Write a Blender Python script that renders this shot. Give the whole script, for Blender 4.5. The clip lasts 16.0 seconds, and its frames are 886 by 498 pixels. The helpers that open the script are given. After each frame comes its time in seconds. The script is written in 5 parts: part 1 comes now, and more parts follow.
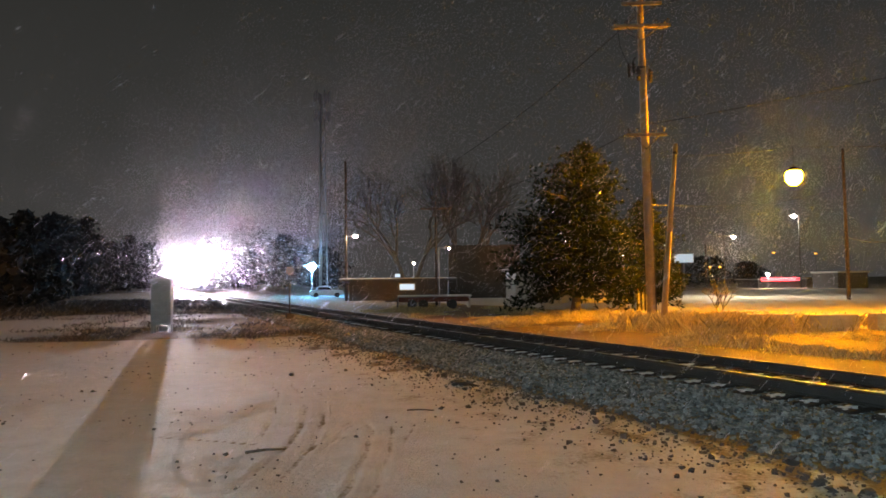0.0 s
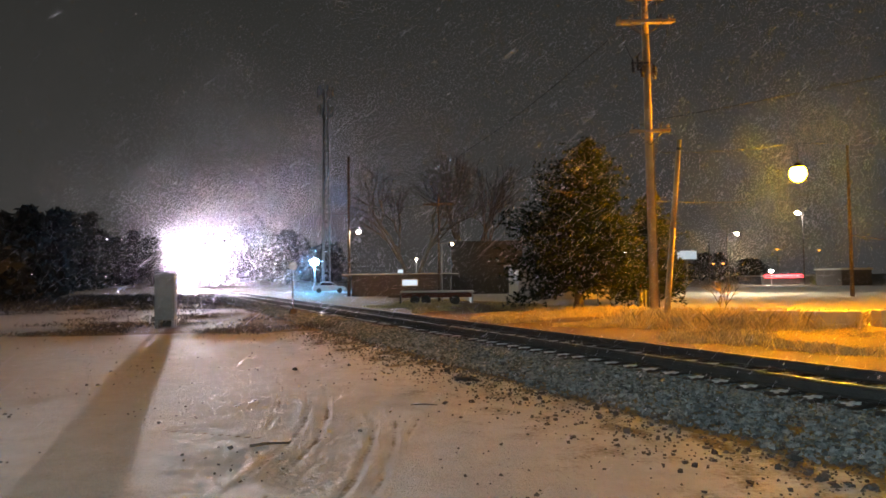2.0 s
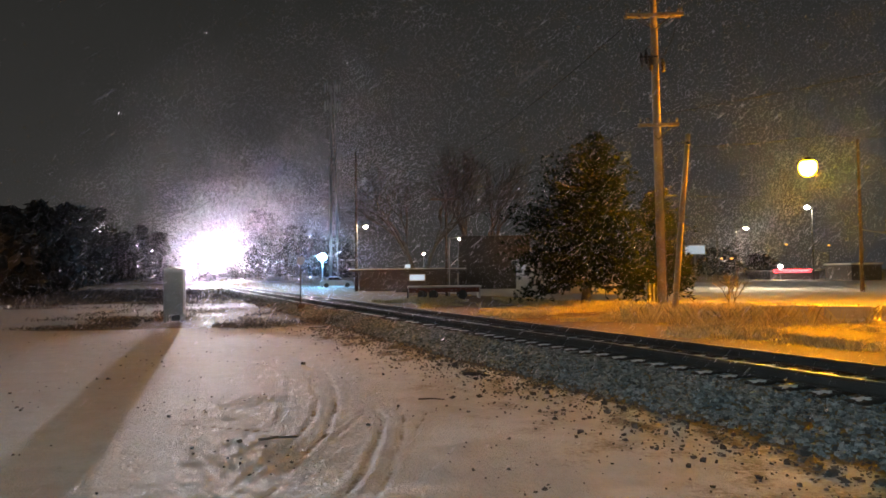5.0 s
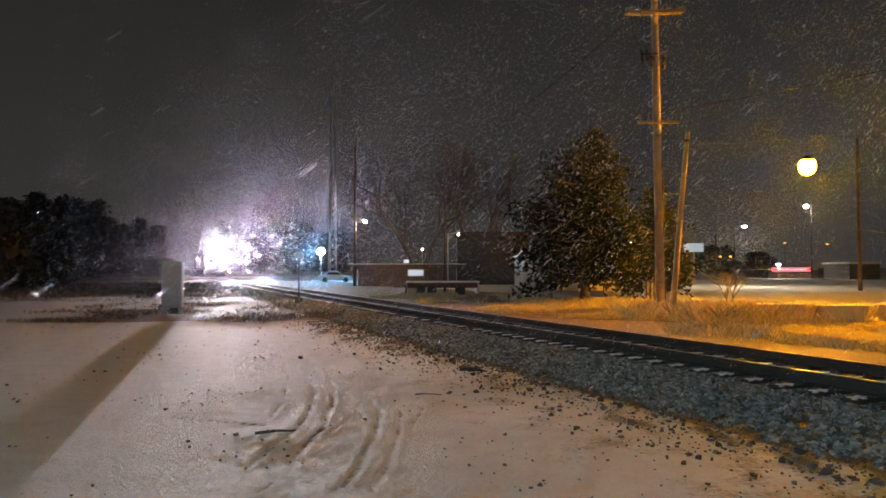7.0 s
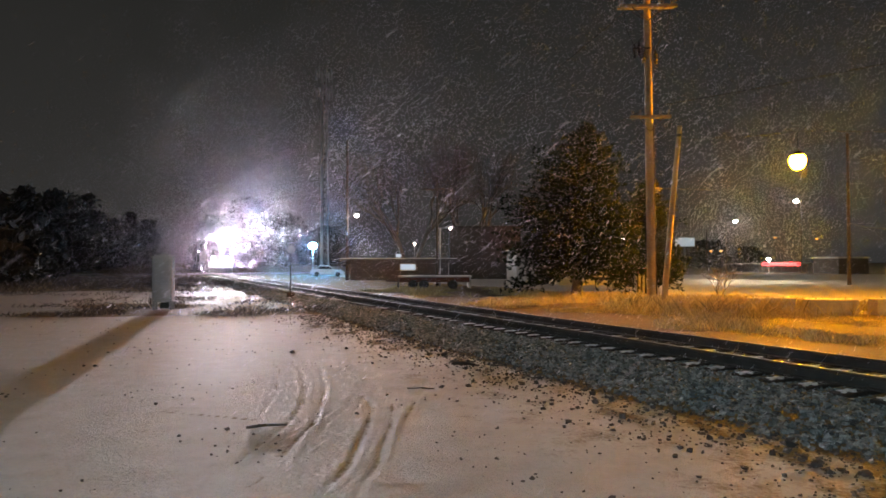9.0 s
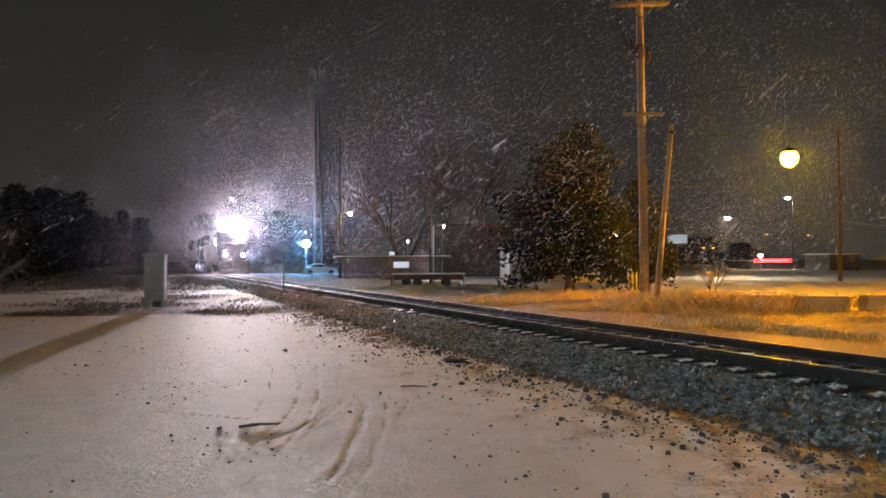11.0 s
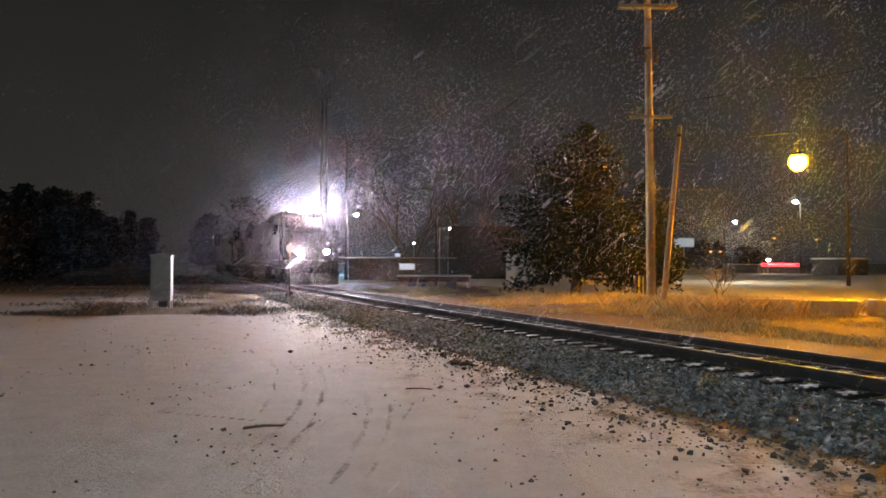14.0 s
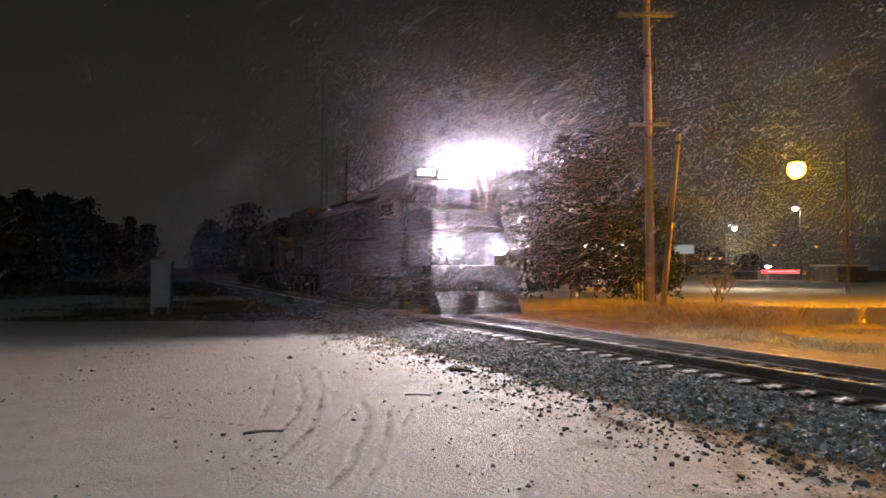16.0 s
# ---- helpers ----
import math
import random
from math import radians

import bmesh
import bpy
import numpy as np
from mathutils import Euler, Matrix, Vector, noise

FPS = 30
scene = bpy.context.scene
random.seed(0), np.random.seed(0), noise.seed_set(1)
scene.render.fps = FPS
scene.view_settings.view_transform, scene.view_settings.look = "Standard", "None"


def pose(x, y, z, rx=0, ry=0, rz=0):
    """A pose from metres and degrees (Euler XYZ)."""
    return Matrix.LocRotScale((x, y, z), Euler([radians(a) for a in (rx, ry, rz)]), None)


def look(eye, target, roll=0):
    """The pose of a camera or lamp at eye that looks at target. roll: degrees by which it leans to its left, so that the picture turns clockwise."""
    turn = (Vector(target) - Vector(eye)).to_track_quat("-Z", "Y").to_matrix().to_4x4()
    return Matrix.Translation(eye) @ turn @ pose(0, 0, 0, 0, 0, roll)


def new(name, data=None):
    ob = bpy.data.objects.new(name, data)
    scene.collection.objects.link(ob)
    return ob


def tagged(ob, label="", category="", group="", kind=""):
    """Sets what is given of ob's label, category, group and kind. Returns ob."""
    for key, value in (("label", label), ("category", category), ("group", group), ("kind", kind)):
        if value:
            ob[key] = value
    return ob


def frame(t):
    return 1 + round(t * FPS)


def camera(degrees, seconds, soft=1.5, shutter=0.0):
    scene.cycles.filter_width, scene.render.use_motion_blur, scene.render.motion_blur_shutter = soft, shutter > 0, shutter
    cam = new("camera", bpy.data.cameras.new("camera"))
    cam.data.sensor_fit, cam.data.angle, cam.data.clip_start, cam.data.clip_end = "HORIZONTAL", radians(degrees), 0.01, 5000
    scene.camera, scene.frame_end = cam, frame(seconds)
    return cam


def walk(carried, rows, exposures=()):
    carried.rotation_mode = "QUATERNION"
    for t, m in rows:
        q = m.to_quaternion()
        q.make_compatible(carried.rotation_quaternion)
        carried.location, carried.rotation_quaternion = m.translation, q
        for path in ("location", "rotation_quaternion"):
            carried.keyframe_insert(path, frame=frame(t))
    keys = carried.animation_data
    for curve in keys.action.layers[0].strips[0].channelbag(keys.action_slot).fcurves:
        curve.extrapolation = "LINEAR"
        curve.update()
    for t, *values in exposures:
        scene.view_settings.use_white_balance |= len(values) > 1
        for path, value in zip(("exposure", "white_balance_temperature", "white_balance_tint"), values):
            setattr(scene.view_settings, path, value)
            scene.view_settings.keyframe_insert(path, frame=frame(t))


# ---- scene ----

# ---------------------------------------------------------------- camera
cam = camera(68, 16.0, soft=1.6, shutter=0.9)
walk(cam, [
    (0.0, look((0.000, 0.000, 1.820), (0.000, 19.975, 2.817), -0.75)),
    (0.5, look((-0.007, 0.006, 1.817), (-0.028, 19.983, 2.783), -0.63)),
    (1.0, look((-0.005, 0.010, 1.808), (-0.060, 19.988, 2.749), -0.59)),
    (1.5, look((0.001, 0.018, 1.808), (-0.081, 19.997, 2.705), -0.62)),
    (2.0, look((-0.017, -0.011, 1.808), (-0.100, 19.970, 2.684), -0.59)),
    (2.5, look((-0.001, 0.031, 1.806), (-0.176, 20.011, 2.696), -0.65)),
    (3.0, look((-0.009, 0.023, 1.805), (-0.244, 20.003, 2.672), -0.74)),
    (3.5, look((-0.013, 0.019, 1.801), (-0.286, 19.998, 2.676), -0.74)),
    (4.0, look((-0.028, -0.013, 1.805), (-0.309, 19.968, 2.637), -0.78)),
    (6.5, look((-0.015, -0.009, 1.805), (-0.316, 19.979, 2.422), -0.10)),
    (7.0, look((-0.014, -0.009, 1.805), (-0.284, 19.981, 2.391), -0.07)),
    (7.5, look((-0.007, 0.011, 1.804), (-0.255, 20.003, 2.332), -0.18)),
    (8.0, look((-0.011, 0.014, 1.809), (-0.211, 20.007, 2.296), 0.03)),
    (8.5, look((-0.012, 0.015, 1.797), (-0.154, 20.010, 2.232), 0.02)),
    (9.0, look((-0.015, 0.014, 1.798), (-0.047, 20.010, 2.214), -0.05)),
    (11.5, look((-0.004, 0.040, 1.802), (0.177, 20.036, 2.137), -0.26)),
    (12.0, look((0.001, 0.052, 1.799), (0.196, 20.048, 2.140), -0.31)),
    (12.5, look((0.002, 0.043, 1.802), (0.203, 20.039, 2.149), -0.36)),
    (13.0, look((-0.003, 0.035, 1.797), (0.206, 20.031, 2.137), -0.28)),
    (13.5, look((-0.023, 0.061, 1.803), (0.113, 20.057, 2.202), -0.08)),
    (14.0, look((-0.012, 0.070, 1.801), (-0.024, 20.066, 2.205), 0.15)),
    (14.5, look((-0.004, 0.052, 1.793), (-0.106, 20.047, 2.248), 0.16)),
    (15.0, look((-0.021, 0.025, 1.806), (-0.153, 20.019, 2.290), 0.40)),
    (15.5, look((-0.016, -0.003, 1.810), (-0.160, 19.989, 2.379), 0.36)),
    (16.0, look((0.002, 0.006, 1.805), (-0.010, 19.997, 2.403), 0.23)),
], exposures=[(0.0, 0.5), (2.5, 0.5), (4.0, 0.3), (6.5, 0.05), (7.5, 0.0), (9.0, -0.05), (12.0, -0.12), (13.0, -0.2), (14.5, -0.38), (16.0, -0.56)])

# ---------------------------------------------------------------- sky
# a snow-laden night sky over a town, faintly lit from below
world = bpy.data.worlds.new("night_sky")
scene.world = world
world.use_nodes = True
wn, wl = world.node_tree.nodes, world.node_tree.links
wn.clear()
w_out = wn.new("ShaderNodeOutputWorld")
w_bg = wn.new("ShaderNodeBackground")
w_bg.inputs["Strength"].default_value = 1.0
w_co = wn.new("ShaderNodeTexCoord")
w_sep = wn.new("ShaderNodeSeparateXYZ")
w_ramp = wn.new("ShaderNodeValToRGB")
w_ramp.color_ramp.elements[0].position = 0.0
w_ramp.color_ramp.elements[0].color = (0.034, 0.0325, 0.031, 1)
w_ramp.color_ramp.elements[1].position = 0.55
w_ramp.color_ramp.elements[1].color = (0.0130, 0.0133, 0.0118, 1)
wl.new(w_co.outputs["Generated"], w_sep.inputs[0])
wl.new(w_sep.outputs["Z"], w_ramp.inputs[0])
wl.new(w_ramp.outputs[0], w_bg.inputs["Color"])
wl.new(w_bg.outputs[0], w_out.inputs["Surface"])


# ---------------------------------------------------------------- materials
def mat(name, col, col2=None, rough=0.8, scale=6.0, bump=0.3, metal=0.0, fine=60.0, obvar=0.0, isl=0.0, spec=0.4, trans=0.0):
    """A surface of two tones mixed by coarse and fine noise, with relief."""
    m = bpy.data.materials.new(name)
    m.use_nodes = True
    n, l = m.node_tree.nodes, m.node_tree.links
    b = n["Principled BSDF"]
    col2 = col2 or tuple(c * 0.7 for c in col)
    tc = n.new("ShaderNodeTexCoord")
    n1, n2 = n.new("ShaderNodeTexNoise"), n.new("ShaderNodeTexNoise")
    n1.inputs["Scale"].default_value, n1.inputs["Detail"].default_value = scale, 4
    n2.inputs["Scale"].default_value, n2.inputs["Detail"].default_value = fine, 3
    l.new(tc.outputs["Object"], n1.inputs["Vector"])
    l.new(tc.outputs["Object"], n2.inputs["Vector"])
    add = n.new("ShaderNodeMath")
    add.operation = "MULTIPLY_ADD"
    add.inputs[1].default_value = 0.5
    l.new(n2.outputs[0], add.inputs[0])
    half = n.new("ShaderNodeMath")
    half.operation = "MULTIPLY"
    half.inputs[1].default_value = 0.5
    l.new(n1.outputs[0], half.inputs[0])
    l.new(half.outputs[0], add.inputs[2])
    ramp = n.new("ShaderNodeMapRange")
    ramp.inputs[1].default_value, ramp.inputs[2].default_value = 0.36, 0.64
    l.new(add.outputs[0], ramp.inputs[0])
    mix = n.new("ShaderNodeMix")
    mix.data_type = "RGBA"
    mix.inputs[6].default_value, mix.inputs[7].default_value = (*col, 1), (*col2, 1)
    l.new(ramp.outputs[0], mix.inputs[0])
    out = mix.outputs[2]
    if obvar or isl:
        src = n.new("ShaderNodeObjectInfo") if obvar else n.new("ShaderNodeNewGeometry")
        hsv = n.new("ShaderNodeHueSaturation")
        mr = n.new("ShaderNodeMapRange")
        v = obvar or isl
        mr.inputs[3].default_value, mr.inputs[4].default_value = 1 - v, 1 + v
        l.new(src.outputs["Random" if obvar else "Random Per Island"], mr.inputs[0])
        l.new(mr.outputs[0], hsv.inputs["Value"])
        l.new(out, hsv.inputs["Color"])
        out = hsv.outputs[0]
    l.new(out, b.inputs["Base Color"])
    b.inputs["Roughness"].default_value = rough
    b.inputs["Metallic"].default_value = metal
    b.inputs["Specular IOR Level"].default_value = spec
    if trans:
        b.inputs["Transmission Weight"].default_value = trans
    if bump:
        bp = n.new("ShaderNodeBump")
        bp.inputs["Strength"].default_value = bump
        bp.inputs["Distance"].default_value = 0.02
        l.new(add.outputs[0], bp.inputs["Height"])
        l.new(bp.outputs[0], b.inputs["Normal"])
    return m


def glow(name, col, power):
    m = bpy.data.materials.new(name)
    m.use_nodes = True
    n, l = m.node_tree.nodes, m.node_tree.links
    n.clear()
    e, o = n.new("ShaderNodeEmission"), n.new("ShaderNodeOutputMaterial")
    e.inputs[0].default_value, e.inputs[1].default_value = (*col, 1), power
    l.new(e.outputs[0], o.inputs[0])
    return m


def flake_mat(name, rough, ior, onward, haze_tint=(0.94, 0.88, 1.0)):
    """Ice crystals: they scatter some light all round and most of it onward. Their colour holds the violet of the glow.
    """
    m = bpy.data.materials.new(name)
    m.use_nodes = True
    n, l = m.node_tree.nodes, m.node_tree.links
    n.clear()
    d, t, f, x, y, o = (n.new("ShaderNode" + k) for k in ("BsdfDiffuse", "BsdfTranslucent", "BsdfRefraction", "MixShader", "MixShader", "OutputMaterial"))
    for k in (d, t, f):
        k.inputs[0].default_value = (*haze_tint, 1)
    f.inputs["Roughness"].default_value, f.inputs["IOR"].default_value = rough, ior
    x.inputs[0].default_value, y.inputs[0].default_value = 0.5, onward
    l.new(d.outputs[0], x.inputs[1]), l.new(t.outputs[0], x.inputs[2])
    l.new(x.outputs[0], y.inputs[1]), l.new(f.outputs[0], y.inputs[2])
    l.new(y.outputs[0], o.inputs[0])
    return m


def ground_mat():
    """Trodden snow over gravelly earth; the 'bare' attribute says how thin the snow lies."""
    m = bpy.data.materials.new("snowy_ground")
    m.use_nodes = True
    n, l = m.node_tree.nodes, m.node_tree.links
    b = n["Principled BSDF"]
    g = n.new("ShaderNodeNewGeometry")
    at = n.new("ShaderNodeAttribute")
    at.attribute_name = "bare"

    def noisy(scale, detail=5):
        q = n.new("ShaderNodeTexNoise")
        q.inputs["Scale"].default_value, q.inputs["Detail"].default_value = scale, detail
        q.inputs["Roughness"].default_value = 0.65
        l.new(g.outputs["Position"], q.inputs["Vector"])
        return q.outputs[0]

    def mth(op, a, c, d=None):
        q = n.new("ShaderNodeMath")
        q.operation = op
        for i, v in enumerate((a, c, d)):
            if v is None:
                continue
            if isinstance(v, (int, float)):
                q.inputs[i].default_value = v
            else:
                l.new(v, q.inputs[i])
        return q.outputs[0]

    def mixc(fac, a, c):
        q = n.new("ShaderNodeMix")
        q.data_type = "RGBA"
        l.new(fac, q.inputs[0])
        for i, v in ((6, a), (7, c)):
            if isinstance(v, tuple):
                q.inputs[i].default_value = (*v, 1)
            else:
                l.new(v, q.inputs[i])
        return q.outputs[2]

    n1, n2, n3, n4 = noisy(0.45), noisy(2.6), noisy(17, 4), noisy(90, 2)
    patch = mth("ADD", mth("MULTIPLY", n1, 0.35), mth("ADD", mth("MULTIPLY", n2, 0.35), mth("MULTIPLY", n3, 0.3)))
    mr = n.new("ShaderNodeMapRange")
    mr.interpolation_type = "SMOOTHSTEP"
    l.new(mth("ADD", patch, mth("MULTIPLY", at.outputs["Fac"], 0.55)), mr.inputs[0])
    mr.inputs[1].default_value, mr.inputs[2].default_value = 0.56, 0.78
    earth = mixc(n3, (0.10, 0.072, 0.038), (0.27, 0.20, 0.11))
    snow = mixc(mth("ADD", mth("MULTIPLY", n2, 0.6), mth("MULTIPLY", n3, 0.4)), (0.80, 0.79, 0.78), (0.40, 0.36, 0.31))
    col = mixc(mr.outputs[0], snow, earth)
    sp = n.new("ShaderNodeMapRange")
    l.new(n4, sp.inputs[0])
    sp.inputs[1].default_value, sp.inputs[2].default_value = 0.66, 0.72
    col = mixc(mth("MULTIPLY", sp.outputs[0], 0.55), col, (0.07, 0.055, 0.04))
    l.new(col, b.inputs["Base Color"])
    b.inputs["Roughness"].default_value = 0.75
    b.inputs["Specular IOR Level"].default_value = 0.25
    bp = n.new("ShaderNodeBump")
    bp.inputs["Strength"].default_value, bp.inputs["Distance"].default_value = 1.0, 0.07
    l.new(mth("ADD", mth("MULTIPLY", n2, 0.5), mth("ADD", mth("MULTIPLY", n3, 0.75), mth("MULTIPLY", n4, 0.35))), bp.inputs["Height"])
    l.new(bp.outputs[0], b.inputs["Normal"])
    return m


M_GROUND = ground_mat()
# violet of the headlight haze put into the flakes' own colour
M_FLAKE = flake_mat("haze_tinted_ice", 0.55, 1.3, 0.5)
M_HALO_FLAKE = flake_mat("halo_tinted_crystals", 0.44, 1.2, 0.76, (0.96, 0.82, 1.0))
M_SNOW = mat("lying_snow", (0.78, 0.78, 0.78), (0.62, 0.60, 0.58), 0.7, 9, 0.4)
M_STONE = mat("ballast_stone", (0.25, 0.275, 0.28), (0.10, 0.11, 0.11), 0.85, 9, 0.5, isl=0.6)
M_STONE1 = mat("loose_stone", (0.13, 0.12, 0.11), (0.07, 0.065, 0.06), 0.85, 9, 0.5, obvar=0.4)
M_RAIL = mat("worn_rail_steel", (0.10, 0.09, 0.082), (0.06, 0.05, 0.045), 0.6, 3, 0.1, 0.15)
M_RAILTOP = mat("polished_rail_head", (0.55, 0.54, 0.53), (0.42, 0.41, 0.40), 0.48, 3, 0.03, 1.0)
M_TIE = mat("creosoted_tie_wood", (0.07, 0.055, 0.045), (0.035, 0.028, 0.024), 0.85, 4, 0.5)
M_POLE = mat("weathered_pole_wood", (0.42, 0.33, 0.20), (0.26, 0.19, 0.11), 0.85, 2, 0.6, fine=35)
M_POLE2 = mat("dark_pole_wood", (0.12, 0.09, 0.07), (0.06, 0.05, 0.04), 0.85, 2, 0.5)
M_IRON = mat("dark_iron", (0.05, 0.05, 0.05), (0.09, 0.075, 0.06), 0.6, 7, 0.2, 0.5)
M_GALV = mat("galvanised_steel", (0.42, 0.43, 0.44), (0.30, 0.31, 0.32), 0.5, 4, 0.1, 0.6)
M_CERAM = mat("glazed_insulator", (0.30, 0.28, 0.26), (0.2, 0.18, 0.17), 0.2, 5, 0.0)
M_CONC = mat("cast_concrete", (0.55, 0.51, 0.43), (0.38, 0.34, 0.28), 0.9, 3, 0.5)
M_CAB = mat("aluminium_cabinet_skin", (0.38, 0.37, 0.36), (0.29, 0.28, 0.27), 0.55, 3, 0.1, 0.1)
M_BARK = mat("grey_bark", (0.13, 0.11, 0.09), (0.07, 0.06, 0.05), 0.9, 5, 0.6)
M_TWIG = mat("bare_twigs", (0.09, 0.075, 0.065), (0.05, 0.045, 0.04), 0.9, 5, 0.0)
M_NEEDLE = mat("cedar_needles", (0.014, 0.022, 0.013), (0.026, 0.034, 0.018), 0.9, 3, 0.0, isl=0.4, spec=0.08)
M_BRUSH = mat("winter_thicket", (0.045, 0.042, 0.036), (0.025, 0.024, 0.022), 0.9, 3, 0.0, isl=0.4)
M_GRASS = mat("dead_grass", (0.60, 0.52, 0.26), (0.42, 0.35, 0.17), 0.85, 2, 0.0, isl=0.45)
M_WALL_W = mat("white_siding", (0.62, 0.62, 0.58), (0.50, 0.50, 0.47), 0.7, 2, 0.1)
M_WALL_D = mat("dark_brick_wall", (0.06, 0.05, 0.045), (0.04, 0.035, 0.03), 0.85, 3, 0.3)
M_WALL_T = mat("tan_block_wall", (0.10, 0.095, 0.09), (0.07, 0.065, 0.06), 0.85, 3, 0.3)
M_RUST = mat("rusty_red_steel", (0.20, 0.055, 0.035), (0.10, 0.04, 0.03), 0.7, 4, 0.3)
M_LOCO = mat("dark_locomotive_paint", (0.020, 0.020, 0.024), (0.03, 0.03, 0.033), 0.45, 1.5, 0.05)
M_LOCO2 = mat("locomotive_underframe", (0.035, 0.033, 0.03), (0.02, 0.02, 0.02), 0.7, 4, 0.2)
M_GLASS = mat("dark_window_glass", (0.02, 0.02, 0.025), (0.02, 0.02, 0.025), 0.08, 3, 0.0, 0.0, spec=0.8)
M_BLACK = mat("matt_black_tube", (0.004, 0.004, 0.004), (0.003, 0.003, 0.003), 0.9, 3, 0.0, spec=0.0)
M_WIRE = mat("black_cable", (0.006, 0.006, 0.006), (0.009, 0.009, 0.009), 0.6, 3, 0.0)
M_REFL = mat("grey_target_disc", (0.16, 0.16, 0.17), (0.10, 0.10, 0.11), 0.5, 3, 0.1)
M_REDP = mat("red_marking", (0.45, 0.05, 0.03), (0.35, 0.05, 0.03), 0.6, 3, 0.0)
M_CAR = mat("snowed_car_paint", (0.45, 0.45, 0.45), (0.65, 0.65, 0.65), 0.5, 3, 0.1)

TRAIN = (1.0, 0.93, 1.0)
G_NARROW = glow("sealed_beam_core", TRAIN, 3.5e6)
G_MID = glow("sealed_beam_middle", TRAIN, 1.9e6)
G_WIDE = glow("headlight_lens_glow", TRAIN, 60000)
G_DITCH = glow("ditch_light_glow", TRAIN, 7500)
G_BOARD = glow("number_board_glow", (1.0, 0.93, 0.9), 9)
G_SODIUM = glow("sodium_lamp", (1.0, 0.37, 0.0005), 4200)
G_SODIUM2 = glow("sodium_street_light", (1.0, 0.49, 0.05), 2100)
G_TEAL = glow("cool_led_lamp", (0.66, 0.95, 1.08), 3300)
G_ROAD = glow("road_lamp", (1.0, 0.90, 0.62), 4800)
G_SOD_FAR = glow("far_sodium_lamp", (1.0, 0.40, 0.06), 2.2)
G_WHITE = glow("white_lamp", (1.0, 0.95, 0.85), 400)
G_WARM = glow("warm_lamp", (1.0, 0.85, 0.6), 1500)
G_YARD = glow("yard_lamp", (1.0, 0.93, 1.0), 120)
G_DIM = glow("dim_lamp", (1.0, 0.85, 0.6), 300)
G_BLUE = glow("bluish_floodlight", (0.12, 0.48, 1.0), 1100)
G_RED = glow("red_tube_light", (1.0, 0.04, 0.05), 9)
G_SIGN = glow("lit_sign_face", (0.75, 0.9, 1.0), 0.45)
G_WIN = glow("lit_window", (0.75, 0.88, 1.0), 0.7)
G_PINK = glow("pink_strip", (1.0, 0.6, 0.6), 3)


# ---------------------------------------------------------------- mesh helpers
def add_box(bm, c, s, rz=0.0, bevel=0.0, mi=0):
    r = bmesh.ops.create_cube(bm, size=1.0)
    bmesh.ops.scale(bm, vec=s, verts=r["verts"])
    fs = list({f for v in r["verts"] for f in v.link_faces})
    if bevel:
        q = bmesh.ops.bevel(bm, geom=list({e for f in fs for e in f.edges}), offset=bevel, segments=1, affect="EDGES")
        fs = q["faces"]
        vs = list({v for f in fs for v in f.verts})
        comp = set(vs)
        todo = list(vs)
        while todo:
            v = todo.pop()
            for e in v.link_edges:
                o = e.other_vert(v)
                if o not in comp:
                    comp.add(o)
                    todo.append(o)
        vs = list(comp)
        fs = list({f for v in vs for f in v.link_faces})
    else:
        vs = r["verts"]
    if rz:
        bmesh.ops.rotate(bm, verts=vs, cent=(0, 0, 0), matrix=Matrix.Rotation(radians(rz), 3, "Z"))
    bmesh.ops.translate(bm, verts=vs, vec=c)
    for f in fs:
        f.material_index = mi
    return vs


def add_tube(bm, p, q, r0, r1=None, n=8, caps=True, mi=0):
    """A tapered round bar from p to q."""
    r1 = r0 if r1 is None else r1
    p, q = Vector(p), Vector(q)
    d = (q - p).normalized()
    a = d.orthogonal().normalized()
    b = d.cross(a)
    ring = []
    for c, r in ((p, r0), (q, r1)):
        ring.append([bm.verts.new(c + (a * math.cos(2 * math.pi * i / n) + b * math.sin(2 * math.pi * i / n)) * r) for i in range(n)])
    for i in range(n):
        f = bm.faces.new((ring[0][i], ring[0][(i + 1) % n], ring[1][(i + 1) % n], ring[1][i]))
        f.smooth, f.material_index = n > 5, mi
    if caps:
        bm.faces.new(ring[0][::-1]).material_index = mi
        bm.faces.new(ring[1]).material_index = mi
    return ring


def add_prism(bm, pts, axis, lo, hi, mi=0):
    """A profile of (u, v) points drawn out along an axis from lo to hi."""
    def place(u, v, w):
        return {"x": (w, u, v), "y": (u, w, v), "z": (u, v, w)}[axis]
    a = [bm.verts.new(place(u, v, lo)) for u, v in pts]
    b = [bm.verts.new(place(u, v, hi)) for u, v in pts]
    n = len(pts)
    for i in range(n):
        bm.faces.new((a[i], a[(i + 1) % n], b[(i + 1) % n], b[i])).material_index = mi
    bm.faces.new(a[::-1]).material_index = mi
    bm.faces.new(b).material_index = mi


def add_ball(bm, c, r, sx=1.0, sy=1.0, sz=1.0, sub=3):
    q = bmesh.ops.create_icosphere(bm, subdivisions=sub, radius=r)
    bmesh.ops.scale(bm, vec=(sx, sy, sz), verts=q["verts"])
    bmesh.ops.translate(bm, verts=q["verts"], vec=c)
    for v in q["verts"]:
        for f in v.link_faces:
            f.smooth = True


def mesh_of(name, bm, *mats):
    bmesh.ops.recalc_face_normals(bm, faces=bm.faces[:])
    me = bpy.data.meshes.new(name)
    bm.to_mesh(me)
    bm.free()
    for m in mats:
        me.materials.append(m)
    return me


